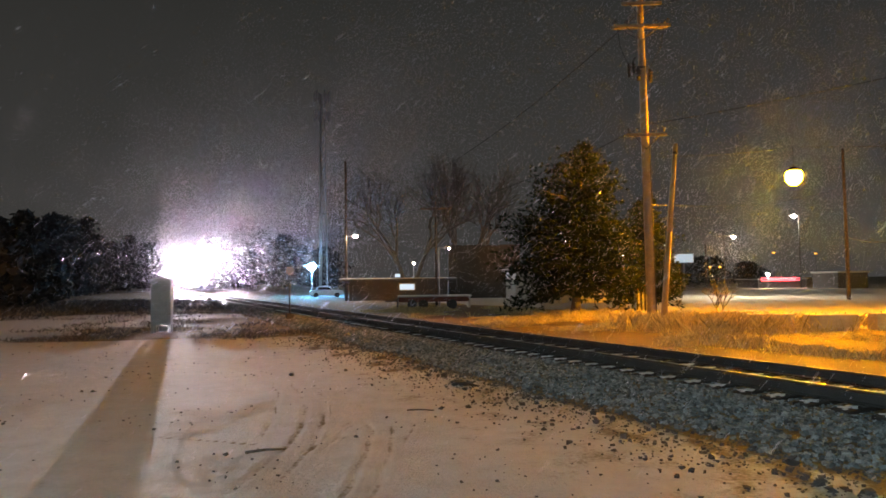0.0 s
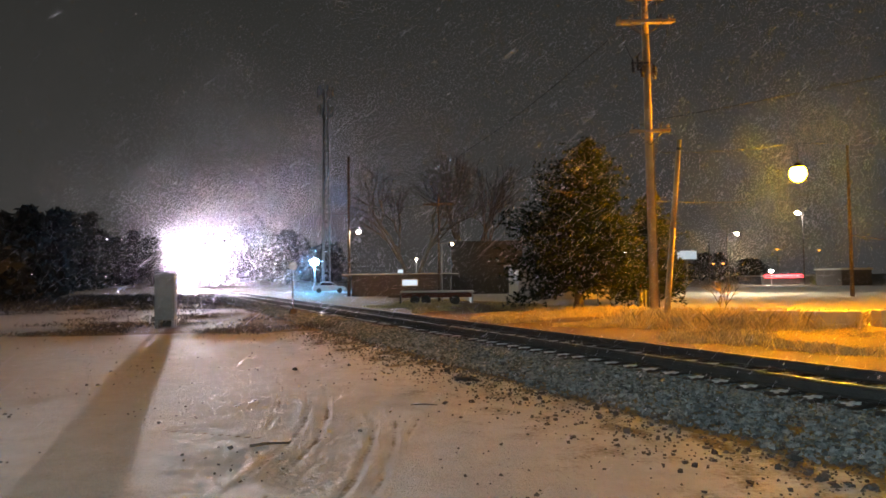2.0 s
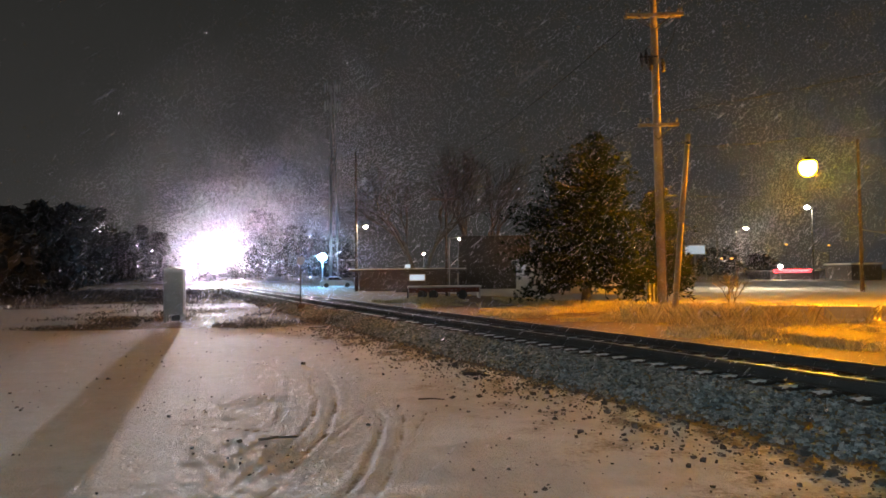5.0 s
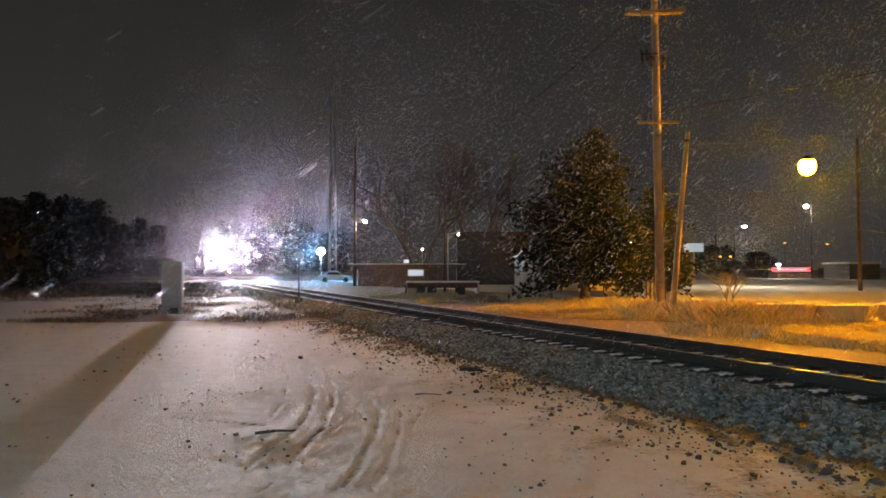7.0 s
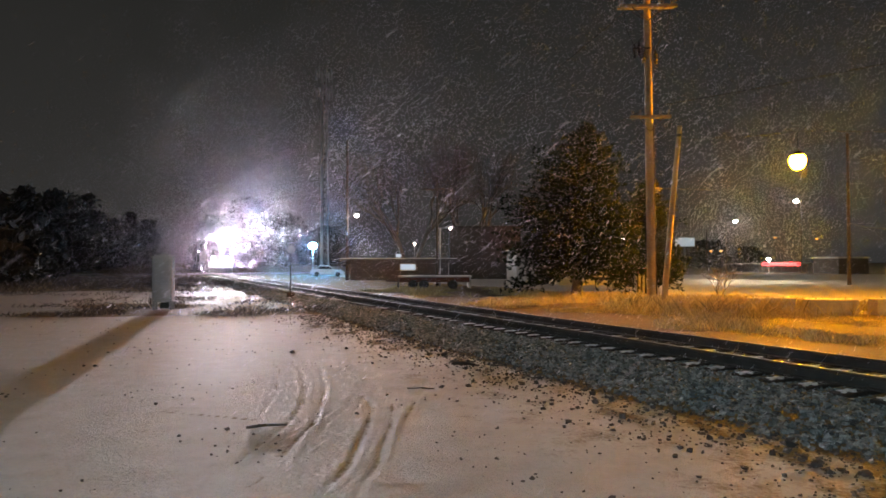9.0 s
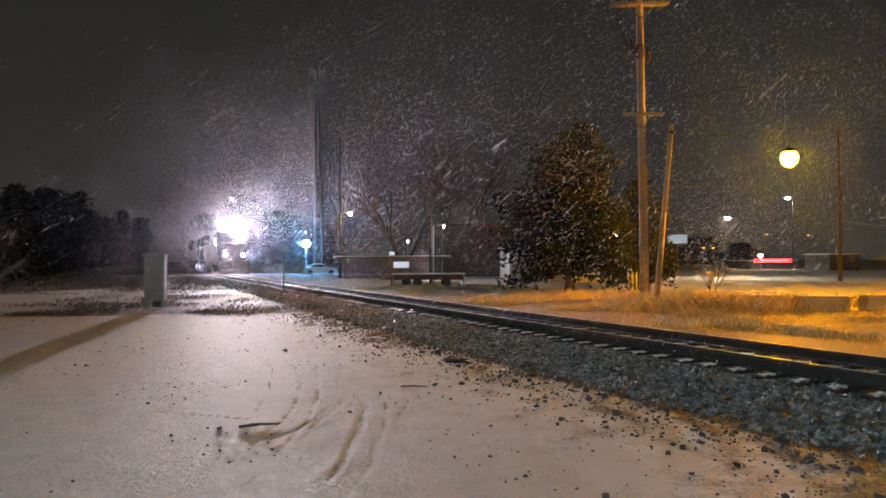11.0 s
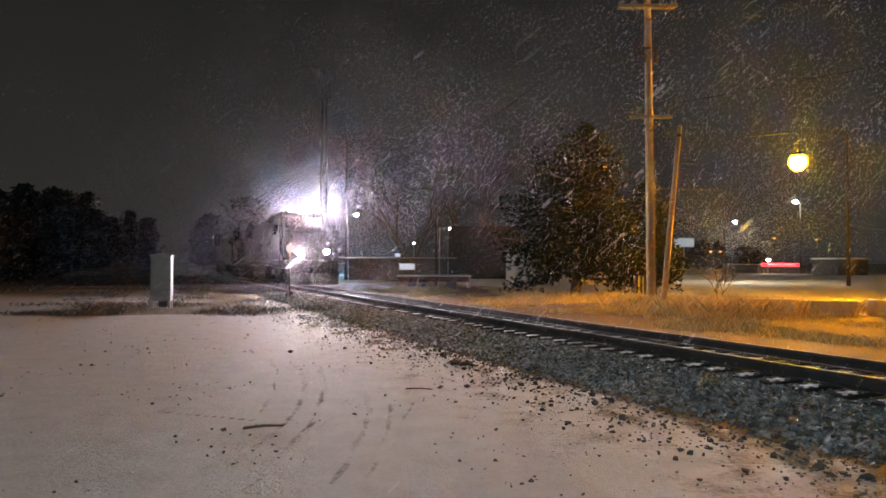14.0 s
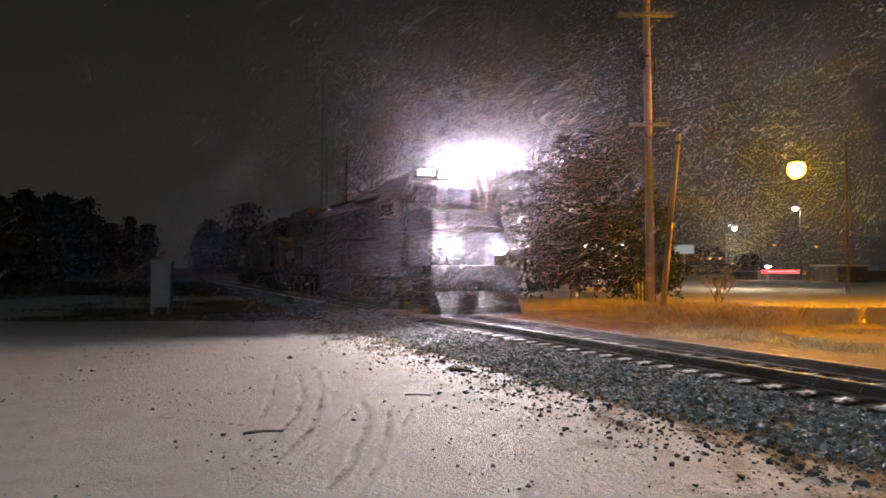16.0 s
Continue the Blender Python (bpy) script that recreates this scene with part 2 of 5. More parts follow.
def part(name, bm, material, parent, label=""):
    mats = material if isinstance(material, (list, tuple)) else (material,)
    ob = new(name, mesh_of(name, bm, *mats))
    ob.parent = parent
    if label:
        tagged(ob, label)
    return ob


def thing(name, label, category, m=None, group="", kind=""):
    ob = new(name)
    ob.empty_display_size = 0.2
    ob.matrix_basis = m or Matrix.Identity(4)
    return tagged(ob, label, category, group, kind)


def solid(name, bm, material, label, category="", group="", kind="", m=None):
    mats = material if isinstance(material, (list, tuple)) else (material,)
    ob = new(name, mesh_of(name, bm, *mats))
    if m is not None:
        ob.matrix_basis = m
    return tagged(ob, label, category, group, kind)


def raw_mesh(name, verts, faces, material):
    me = bpy.data.meshes.new(name)
    me.from_pydata(verts, [], faces)
    me.materials.append(material)
    return me


# ---------------------------------------------------------------- the line of the track
def xc(y):
    """Where the middle of the track lies at depth y."""
    return 9.563 - 0.45467 * y + 0.928 * math.exp(-max(y, -20) / 25)


def slope(y):
    return -0.45467 - 0.928 / 25 * math.exp(-max(y, -20) / 25)


def across(x, y):
    """Signed distance from the middle of the track, positive on its far side."""
    return (x - xc(y)) / math.sqrt(1 + slope(y) ** 2)


def on_track(y, q, z=0.0):
    """The point at depth about y, q metres across."""
    k = math.sqrt(1 + slope(y) ** 2)
    return Vector((xc(y) + q / k, y - q * slope(y) / k, z))


RAIL_TOP = 0.34


def smooth(a, b, v):
    t = min(max((v - a) / (b - a), 0), 1)
    return t * t * (3 - 2 * t)


# tyre ruts: bent lines pressed into the snow, each with its depth and width
RUTS = [
    ([(-3.16, 13.2), (-2.45, 11.1), (-2.03, 9.6), (-1.79, 8.2), (-1.80, 7.1), (-1.86, 6.3), (-1.95, 5.5)], 0.040, 0.085),
    ([(-2.62, 12.9), (-2.02, 10.8), (-1.71, 9.4), (-1.52, 7.9), (-1.52, 6.7), (-1.60, 5.8)], 0.036, 0.08),
    ([(-1.19, 9.4), (-0.94, 8.3), (-0.86, 7.2), (-0.86, 6.2), (-0.95, 5.2)], 0.045, 0.09),
    ([(-0.73, 8.8), (-0.61, 7.4), (-0.60, 6.2), (-0.68, 5.2)], 0.030, 0.08),
    ([(-3.39, 12.9), (-2.75, 10.9), (-2.30, 9.0), (-2.24, 8.0)], 0.030, 0.07),
    ([(-3.91, 12.8), (-3.39, 11.5), (-3.13, 10.1), (-3.13, 9.5)], 0.024, 0.07),
    ([(-4.40, 11.5), (-3.70, 9.9), (-3.16, 8.4)], 0.016, 0.05),
    ([(-4.18, 11.5), (-3.51, 9.9), (-2.99, 8.3)], 0.016, 0.05),
    ([(-4.62, 11.5), (-3.90, 9.9), (-3.34, 8.5)], 0.016, 0.05),
    ([(-1.20, 9.2), (-1.33, 8.3), (-1.44, 7.6), (-1.62, 6.9)], 0.026, 0.06),
    ([(-0.36, 8.9), (-0.46, 7.9), (-0.45, 7.2)], 0.014, 0.05),
    ([(3.05, 5.55), (3.47, 5.85), (3.85, 6.1)], 0.030, 0.05)]

# short scuffs between the ruts: both ends
SCUFFS = [
    (-1.18, 8.8, -1.44, 7.1),
    (-0.95, 8.08, -1.39, 6.99),
    (-1.22, 6.88, -1.41, 6.29),
    (-2.16, 7.27, -2.2, 6.56),
    (-2.79, 10.2, -2.81, 8.92),
    (-3.06, 10.24, -3.13, 9.21),
    (-3.56, 8.04, -2.0, 7.55),
    (-0.44, 8.89, -0.46, 7.47),
    (-2.47, 9.44, -2.21, 7.85),
    (-1.54, 5.65, -1.62, 5.31),]
RUTS += [([(a, b), ((a + c) / 2 + 0.03, (b + d) / 2), (c, d)] if b > d else [(c, d), ((a + c) / 2 + 0.03, (b + d) / 2), (a, b)], 0.030, 0.06) for a, b, c, d in SCUFFS]


def rut_depth(x, y):
    z = 0.0
    wob = 0.05 * noise.noise((x * 1.3, y * 1.3, 3.0))
    for pts, dep, w in RUTS:
        if not (min(p[0] for p in pts) - 0.5 < x < max(p[0] for p in pts) + 0.5 and pts[0][1] + 0.6 > y > pts[-1][1] - 0.6 or dep == 0.030 and x > 2.7 and x < 4.2 and 5 < y < 6.6):
            continue
        best, side, end = 9.0, 1, 1.0
        for k, ((ax, ay), (bx, by)) in enumerate(zip(pts, pts[1:])):
            ux, uy = bx - ax, by - ay
            L2 = ux * ux + uy * uy
            t = min(max(((x - ax) * ux + (y - ay) * uy) / L2, 0), 1)
            d = math.hypot(x - ax - ux * t, y - ay - uy * t)
            if d < best:
                best = d
                side = 1 if ux * (y - ay) - uy * (x - ax) > 0 else -1
                g = (k + t) / (len(pts) - 1)
                end = smooth(0, 0.15, g) * (1 - smooth(0.85, 1, g))
        u = (best * side + wob) / (0.62 * w)
        if abs(u) < 4:
            z += 0.25 * dep * end * (-math.exp(-u * u) + 0.8 * math.exp(-(u - 1.5) ** 2 * 1.6) + 0.5 * math.exp(-(u + 1.5) ** 2 * 1.6))
    return z


def height(x, y):
    q = across(x, y)
    z = 0.0
    # ballast bank under the track
    z += 0.10 * (1 - smooth(1.6, 3.3, abs(q)))
    r = math.hypot(x, y)
    if r < 60:
        z += 0.03 * (noise.noise((x * 0.35, y * 0.35, 1.3))) + 0.008 * noise.noise((x * 1.7, y * 1.7, 4.1))
    if r < 25 and q < -2.8:
        z += 0.006 * noise.noise((x * 5, y * 7, 2.2)) + 0.006 * noise.noise((x * 11, y * 15, 6.2))
        z += rut_depth(x, y)
    return z


def bareness(x, y):
    """How much earth or dead grass shows through the snow."""
    q = across(x, y)
    v = 0.0
    n1 = noise.noise((x * 0.25, y * 0.25, 7.7))
    if q < 0:
        v = max(v, 0.95 * smooth(-3.9, -3.0, q))
        # rough strip of earth and weeds by the cabinet
        v = max(v, 0.9 * smooth(21.0, 23.5, y + 1.5 * n1 + 0.05 * x) * (1 - smooth(33, 40, y)) * smooth(-17, -13, x) * (0.6 + 0.9 * n1))
        v = max(v, 0.75 * smooth(38, 46, y))
        if y < 20 and abs(x) < 16:
            # earth scraped bare in the ruts, and thin blown patches towards the ballast
            n2 = noise.noise((x * 2.3, y * 1.1, 9.1))
            v = max(v, min(0.32, max(0, -75 * (rut_depth(x, y) + 0.002))) * (0.75 + 1.1 * n2))
            v = max(v, 0.42 * smooth(-7.0, -3.6, q) * (0.45 + 1.3 * n2))
    else:
        v = max(v, 0.85 * (1 - smooth(2.2, 3.2, q)))
        v = max(v, (0.75 + 0.5 * n1) * (1 - smooth(13.0, 15.0, q + 2.0 * n1)))
        v = max(v, 0.42 * smooth(75, 110, y))
    return v


def build_ground():
    """One sheet, from under the camera to the horizon."""
    angs = [a * 0.22 - 46 for a in range(0, int(92 / 0.22) + 1)]
    a = angs[-1] + 3
    while a < 360 - 47:
        angs.append(a)
        a += 4.5
    radii = [0.0 + 0.8]
    while radii[-1] < 3000:
        r = radii[-1]
        radii.append(r * (1.009 if r < 16 else 1.014 if r < 40 else 1.03 if r < 200 else 1.15))
    verts = [(0, 0, height(0, 0))]
    bare = [bareness(0, 0)]
    for r in radii:
        for a in angs:
            x, y = r * math.sin(radians(a)), r * math.cos(radians(a))
            verts.append((x, y, height(x, y)))
            bare.append(bareness(x, y))
    n = len(angs)
    faces = [(0, 1 + (j + 1) % n, 1 + j) for j in range(n)]
    for i in range(len(radii) - 1):
        o = 1 + i * n
        faces += [(o + j, o + (j + 1) % n, o + n + (j + 1) % n, o + n + j) for j in range(n)]
    me = raw_mesh("ground", verts, faces, M_GROUND)
    at = me.attributes.new("bare", "FLOAT", "POINT")
    at.data.foreach_set("value", bare)
    me.polygons.foreach_set("use_smooth", [True] * len(me.polygons))
    return tagged(new("ground", me), "snow-dusted gravel lot and dead-grass verge with curved tyre ruts", "ground", kind="structure")


ground = build_ground()


# ---------------------------------------------------------------- track
def rail(name, q, label):
    """A flat-bottomed rail with its polished head."""
    prof = [(-0.076, 0), (0.076, 0), (0.076, 0.012), (0.012, 0.030), (0.010, 0.135), (0.036, 0.145), (0.036, 0.176), (0.030, 0.185),
            (-0.030, 0.185), (-0.036, 0.176), (-0.036, 0.145), (-0.010, 0.135), (-0.012, 0.030), (-0.076, 0.012)]
    ys = [-14 + i * 1.0 for i in range(60)] + [46 + i * 4.0 for i in range(64)]
    verts, faces, tops, bands = [], [], [], []
    n = len(prof)
    for y in ys:
        c = on_track(y, q)
        k = math.sqrt(1 + slope(y) ** 2)
        nx, ny = 1 / k, -slope(y) / k
        verts += [(c.x + u * nx, c.y + u * ny, RAIL_TOP - 0.187 + v) for u, v in prof]
        tops += [(c.x + u * nx, c.y + u * ny, RAIL_TOP - 0.187 + v) for u, v in ((-0.016, 0.1855), (-0.010, 0.188), (0.010, 0.188), (0.016, 0.1855))]
    for i in range(len(ys) - 1):
        faces += [(i * n + j, i * n + (j + 1) % n, (i + 1) * n + (j + 1) % n, (i + 1) * n + j) for j in range(n)]
        bands += [(i * 4 + j, i * 4 + j + 1, i * 4 + 5 + j, i * 4 + 4 + j) for j in range(3)]
    root = thing(name, label, "rail")
    for part_name, me in (("rail_web", raw_mesh("rail_web", verts, faces, M_RAIL)), ("rail_head", raw_mesh("rail_head", tops, bands, M_RAILTOP))):
        new(part_name, me).parent = root
    return root


rail("rail", -0.755, "steel running rail with polished head on the near side")
rail("rail", 0.755, "steel running rail with polished head on the far side")


def build_ties():
    """Wooden ties, each with a cap of snow on its ends and middle."""
    bm = bmesh.new()
    add_box(bm, (0, 0, -0.09), (2.6, 0.23, 0.18), bevel=0.012)
    tie_me = mesh_of("tie", bm, M_TIE)
    caps = []
    for c, w in ((-1.08, 0.36), (0.0, 1.10), (1.08, 0.36)):
        bm = bmesh.new()
        add_box(bm, (c, 0.02, 0.007), (w * 0.6, 0.085, 0.018), bevel=0.008)
        for k, u in enumerate((-0.42, -0.2, 0.05, 0.3, 0.45)):
            add_box(bm, (c + u * w, (-0.05, 0.075, -0.06, 0.08, 0.01)[k], 0.005), (w * 0.2, 0.045, 0.012), bevel=0.005)
        caps.append(mesh_of("snow_cap", bm, M_SNOW))
    plates = []
    for s in (-0.755, 0.755):
        bm = bmesh.new()
        add_box(bm, (s, 0, 0.006), (0.34, 0.19, 0.016), bevel=0.004)
        for a in (-0.11, 0.11):
            add_box(bm, (s + a, 0.05, 0.020), (0.03, 0.03, 0.03))
            add_box(bm, (s + a, -0.05, 0.020), (0.03, 0.03, 0.03))
        plates.append(mesh_of("tie_plate", bm, M_RAIL))
    y = -6.0
    while y < 92:
        c = on_track(y, 0, RAIL_TOP - 0.185 - 0.012)
        rz = math.degrees(math.atan2(-slope(y), 1)) + random.uniform(-1.2, 1.2)
        t = new("railroad_tie", tie_me)
        t.matrix_basis = pose(c.x, c.y, c.z, 0, 0, rz)
        tagged(t, "dark creosoted wooden railroad tie capped with snow", "railroad tie", "ties of the track")
        for me in caps:
            if random.random() < 0.7:
                new("snow_cap", me).parent = t
        for me in plates:
            new("tie_plate", me).parent = t
        y += 0.52 / math.sqrt(1 + slope(y) ** 2)


build_ties()


def stone_verts(r, rnd):
    """A broken stone: a jittered eight-cornered lump."""
    out = []
    for sx in (-1, 1):
        for sy in (-1, 1):
            for sz in (-1, 1):
                out.append((sx * r * rnd.uniform(0.12, 1.25), sy * r * rnd.uniform(0.12, 1.05), sz * r * rnd.uniform(0.25, 0.95)))
    return out


CUBE = [(0, 1, 3, 2), (4, 6, 7, 5), (0, 4, 5, 1), (2, 3, 7, 6), (0, 2, 6, 4), (1, 5, 7, 3)]


def build_ballast():
    rnd = random.Random(5)
    verts, faces = [], []

    def put(x, y, r):
        m = Euler((rnd.uniform(-0.5, 0.5), rnd.uniform(-0.5, 0.5), rnd.uniform(0, 6.3))).to_matrix()
        z = height(x, y) + r * (0.25 if abs(across(x, y)) > 1.32 else -0.5)
        b = len(verts)
        verts.extend([tuple(m @ Vector(v) + Vector((x, y, z))) for v in stone_verts(r, rnd)])
        faces.extend([tuple(b + i for i in f) for f in CUBE])

    y = 3.0
    while y < 75:
        step = 0.06 + 0.0011 * y * (1 + y / 30)
        for k in range(125 if y < 36 else 40):
            q = rnd.uniform(-3.55, -0.8) if rnd.random() < 0.78 else rnd.uniform(-0.8, 2.6)
            if q < -2.95 and rnd.random() < (abs(q) - 2.95) * 1.8 + 0.25 * noise.noise((y * 0.8, 3, 1)):
                continue
            c = on_track(y + rnd.uniform(0, step * 1.5), q)
            put(c.x, c.y, rnd.uniform(0.017, 0.036) * (1 + y / 50))
        y += step * 1.45
    ob = new("track_ballast", raw_mesh("track_ballast", verts, faces, M_STONE))
    tagged(ob, "bed of crushed grey ballast stones dusted with snow", "ballast", kind="stuff")
    # stones strewn singly over the snow beside the bank
    variants = [raw_mesh("loose_stone", stone_verts(1.0, rnd), CUBE, M_STONE1) for _ in range(7)]
    for i in range(300):
        y = rnd.uniform(3.6, 17) ** 1.0
        q = -3.2 - abs(rnd.gauss(0, 0.75))
        if rnd.random() < 0.04:
            q -= rnd.uniform(0, 3)
        c = on_track(y, q)
        if c.y < 2.8:
            continue
        r = (0.018 + 0.032 * rnd.random() ** 1.8) * (1.4 if rnd.random() < 0.05 else 1)
        o = new("loose_stone", variants[i % 7])
        o.matrix_basis = Matrix.LocRotScale((c.x, c.y, height(c.x, c.y) + r * 0.45), Euler((rnd.uniform(-.3, .3), rnd.uniform(-.3, .3), rnd.uniform(0, 6.3))), (r, r, r * 0.9))
        tagged(o, "dark loose stone lying on trodden snow", "stone", "stones strewn beside the bank")


build_ballast()


# ---------------------------------------------------------------- locomotive
def tube_lamp(bm_shell, y, z, r, x0, x1, n=20):
    """An open tube along the nose's direction, from its back x0 to its mouth x1."""
    ring = []
    for x in (x0, x1):
        ring.append([bm_shell.verts.new((x, y + r * math.cos(2 * math.pi * i / n), z + r * math.sin(2 * math.pi * i / n))) for i in range(n)])
    for i in range(n):
        bm_shell.faces.new((ring[0][i], ring[0][(i + 1) % n], ring[1][(i + 1) % n], ring[1][i]))


def disc(bm, x, y, z, r, n=20, yaw=0.0):
    c, s = math.cos(yaw), math.sin(yaw)
    vs = [bm.verts.new((x - s * r * math.cos(2 * math.pi * i / n), y + c * r * math.cos(2 * math.pi * i / n), z + r * math.sin(2 * math.pi * i / n))) for i in range(n)]
    bm.faces.new(vs)


def loco_wheels(root, xs):
    bm = bmesh.new()
    for s in (-0.755, 0.755):
        add_tube(bm, (0, s - 0.07, 0), (0, s + 0.07, 0), 0.51, n=24)
        add_tube(bm, (0, s - 0.09 * (1 if s > 0 else -1) - 0.015, 0), (0, s - 0.09 * (1 if s > 0 else -1) + 0.015, 0), 0.54, n=24)
        add_tube(bm, (0, s * 1.05, 0), (0, s * 1.2, 0), 0.16, n=12)
    add_tube(bm, (0, -0.8, 0), (0, 0.8, 0), 0.09, n=10)
    me = mesh_of("wheelset", bm, M_LOCO2)
    made = []
    for x in xs:
        w = new("wheelset", me)
        w.parent = root
        w.location = (x, 0, 0.51)
        made.append(w)
    return made


def build_locomotive(name, label, lit):
    """A diesel locomotive, its nose towards +x, x = 0 at the headlight's mouth, z = 0 on the rail."""
    root = thing(name, label, "locomotive")
    # frame, fuel tank, steps
    bm = bmesh.new()
    add_box(bm, (-8.75, 0, 1.42), (21.5, 2.7, 0.30), bevel=0.02)
    for s in (-1, 1):
        add_box(bm, (-9.2, s * 1.40, 1.33), (20.4, 0.06, 0.34), bevel=0.01)
    part("underframe", bm, M_LOCO2, root)
    bm = bmesh.new()
    add_prism(bm, [(-1.3, 0.45), (-1.05, 0.28), (1.05, 0.28), (1.3, 0.45), (1.3, 1.26), (-1.3, 1.26)], "x", -11.6, -6.2)
    part("fuel_tank", bm, M_LOCO2, root)
    # pilot with plough
    bm = bmesh.new()
    add_prism(bm, [(-1.5, 0.12), (1.5, 0.12), (1.5, 1.55), (-1.5, 1.55)], "x", 1.92, 2.06)
    add_prism(bm, [(2.05, 0.10), (2.52, 0.10), (2.40, 0.35), (2.07, 0.80)], "y", -1.35, 1.35)
    add_box(bm, (2.25, 0, 0.98), (0.5, 0.26, 0.30), bevel=0.03)
    part("pilot", bm, M_LOCO2, root, "black pilot with snow plough and coupler")
    for s in (-1, 1):
        bm = bmesh.new()
        for i in range(4):
            add_box(bm, (1.65, s * 1.36, 0.45 + 0.30 * i), (0.5, 0.28, 0.05))
        add_box(bm, (1.38, s * 1.36, 0.95), (0.04, 0.28, 1.2))
        part("step_well", bm, M_LOCO2, root)
    # handrails of the front platform and walkways
    for s in (-1, 1):
        bm = bmesh.new()
        for x in (1.90, -2.6, -5.0, -7.5, -10.0, -12.5, -15.0, -17.5, -19.2):
            add_tube(bm, (x, s * 1.40, 1.55), (x, s * 1.40, 2.60), 0.02, n=6)
        add_tube(bm, (-2.6, s * 1.40, 2.60), (-19.2, s * 1.40, 2.60), 0.02, n=6)
        add_tube(bm, (1.90, s * 1.40, 2.60), (1.90, s * 0.35, 2.60), 0.02, n=6)
        add_tube(bm, (1.90, s * 0.35, 2.60), (1.90, s * 0.35, 1.55), 0.02, n=6)
        part("handrail", bm, M_LOCO2, root)
    # wide nose with a sloped face
    bm = bmesh.new()
    add_prism(bm, [(1.70, 1.57), (1.70, 2.72), (1.40, 3.22), (0.90, 3.36), (-0.6, 3.36), (-0.6, 1.57)], "y", -1.22, 1.22)
    bmesh.ops.bevel(bm, geom=bm.edges[:], offset=0.06, segments=2, affect="EDGES")
    nose = part("nose", bm, M_LOCO, root)
    bm = bmesh.new()
    add_box(bm, (1.71, -0.55, 2.45), (0.03, 0.62, 1.5), bevel=0.012)
    part("nose_door", bm, M_LOCO, nose)
    # cab
    bm = bmesh.new()
    add_prism(bm, [(-1.46, 1.57), (1.46, 1.57), (1.46, 3.85), (1.20, 4.55), (0.7, 4.78), (-0.7, 4.78), (-1.20, 4.55), (-1.46, 3.85)], "x", -3.0, -0.45)
    bmesh.ops.bevel(bm, geom=bm.edges[:], offset=0.04, segments=1, affect="EDGES")
    cab = part("cab", bm, M_LOCO, root)
    for s in (-1, 1):
        bm = bmesh.new()
        add_box(bm, (-0.43, s * 0.66, 3.90), (0.03, 0.95, 0.62), bevel=0.012)
        part("windscreen", bm, M_GLASS, cab, "dark windscreen pane")
        bm = bmesh.new()
        add_prism(bm, [(s * 0.20, 4.25), (s * 1.14, 4.25), (s * 1.14, 4.29), (s * 0.20, 4.29)], "x", -0.45, -0.22)
        part("sun_visor", bm, M_LOCO2, cab, "narrow metal drip visor above the windscreen")
        bm = bmesh.new()
        add_box(bm, (-1.6, s * 1.465, 3.45), (1.5, 0.03, 0.62), bevel=0.012)
        part("side_window", bm, M_GLASS, cab, "dark sliding cab window")
    # headlight housing on the cab's brow, with number boards beside it
    bm = bmesh.new()
    for c, d in (((-0.16, 0, 4.80), (0.56, 0.66, 0.03)), ((-0.06, 0, 4.44), (0.76, 0.66, 0.03)), ((-0.16, 0.32, 4.62), (0.56, 0.03, 0.33)), ((-0.16, -0.32, 4.62), (0.56, 0.03, 0.33))):
        add_box(bm, c, d)
    housing = part("headlight_housing", bm, M_LOCO, root)
    for s in (-1, 1):
        bm = bmesh.new()
        add_box(bm, (-0.30, s * 0.72, 4.60), (0.36, 0.62, 0.24), bevel=0.02)
        nb = part("number_board", bm, M_LOCO, root)
        bm = bmesh.new()
        add_box(bm, (-0.117, s * 0.72, 4.60), (0.012, 0.54, 0.17))
        part("board_face", bm, G_BOARD if lit else M_LOCO2, nb, "lit white number board without legible figures")
        bm = bmesh.new()
        for k in range(4):
            add_box(bm, (-0.108, s * 0.72 - 0.18 + 0.12 * k, 4.60), (0.006, 0.06, 0.11))
        part("figure_bar", bm, M_BLACK, nb)
    # long hood, dynamic-brake blister, radiator, fans
    bm = bmesh.new()
    add_prism(bm, [(-0.95, 1.57), (0.95, 1.57), (0.95, 3.95), (0.65, 4.40), (-0.65, 4.40), (-0.95, 3.95)], "x", -19.0, -3.0)
    hood = part("long_hood", bm, M_LOCO, root)
    bm = bmesh.new()
    add_prism(bm, [(-1.3, 3.3), (1.3, 3.3), (1.42, 4.0), (1.2, 4.62), (-1.2, 4.62), (-1.42, 4.0)], "x", -18.6, -14.6)
    part("radiator_wing", bm, M_LOCO, hood)
    bm = bmesh.new()
    add_box(bm, (-5.2, 0, 4.35), (3.6, 2.1, 0.42), bevel=0.08)
    part("brake_blister", bm, M_LOCO, hood)
    for x in (-8.6, -10.4, -12.2):
        bm = bmesh.new()
        add_tube(bm, (x, 0, 4.35), (x, 0, 4.58), 0.6, n=20)
        part("roof_fan", bm, M_LOCO2, hood)
    for s in (-1, 1):
        for i in range(9):
            bm = bmesh.new()
            add_box(bm, (-6.3 - i * 0.95, s * 0.965, 2.75), (0.86, 0.03, 2.1), bevel=0.01)
            part("hood_door", bm, M_LOCO, hood)
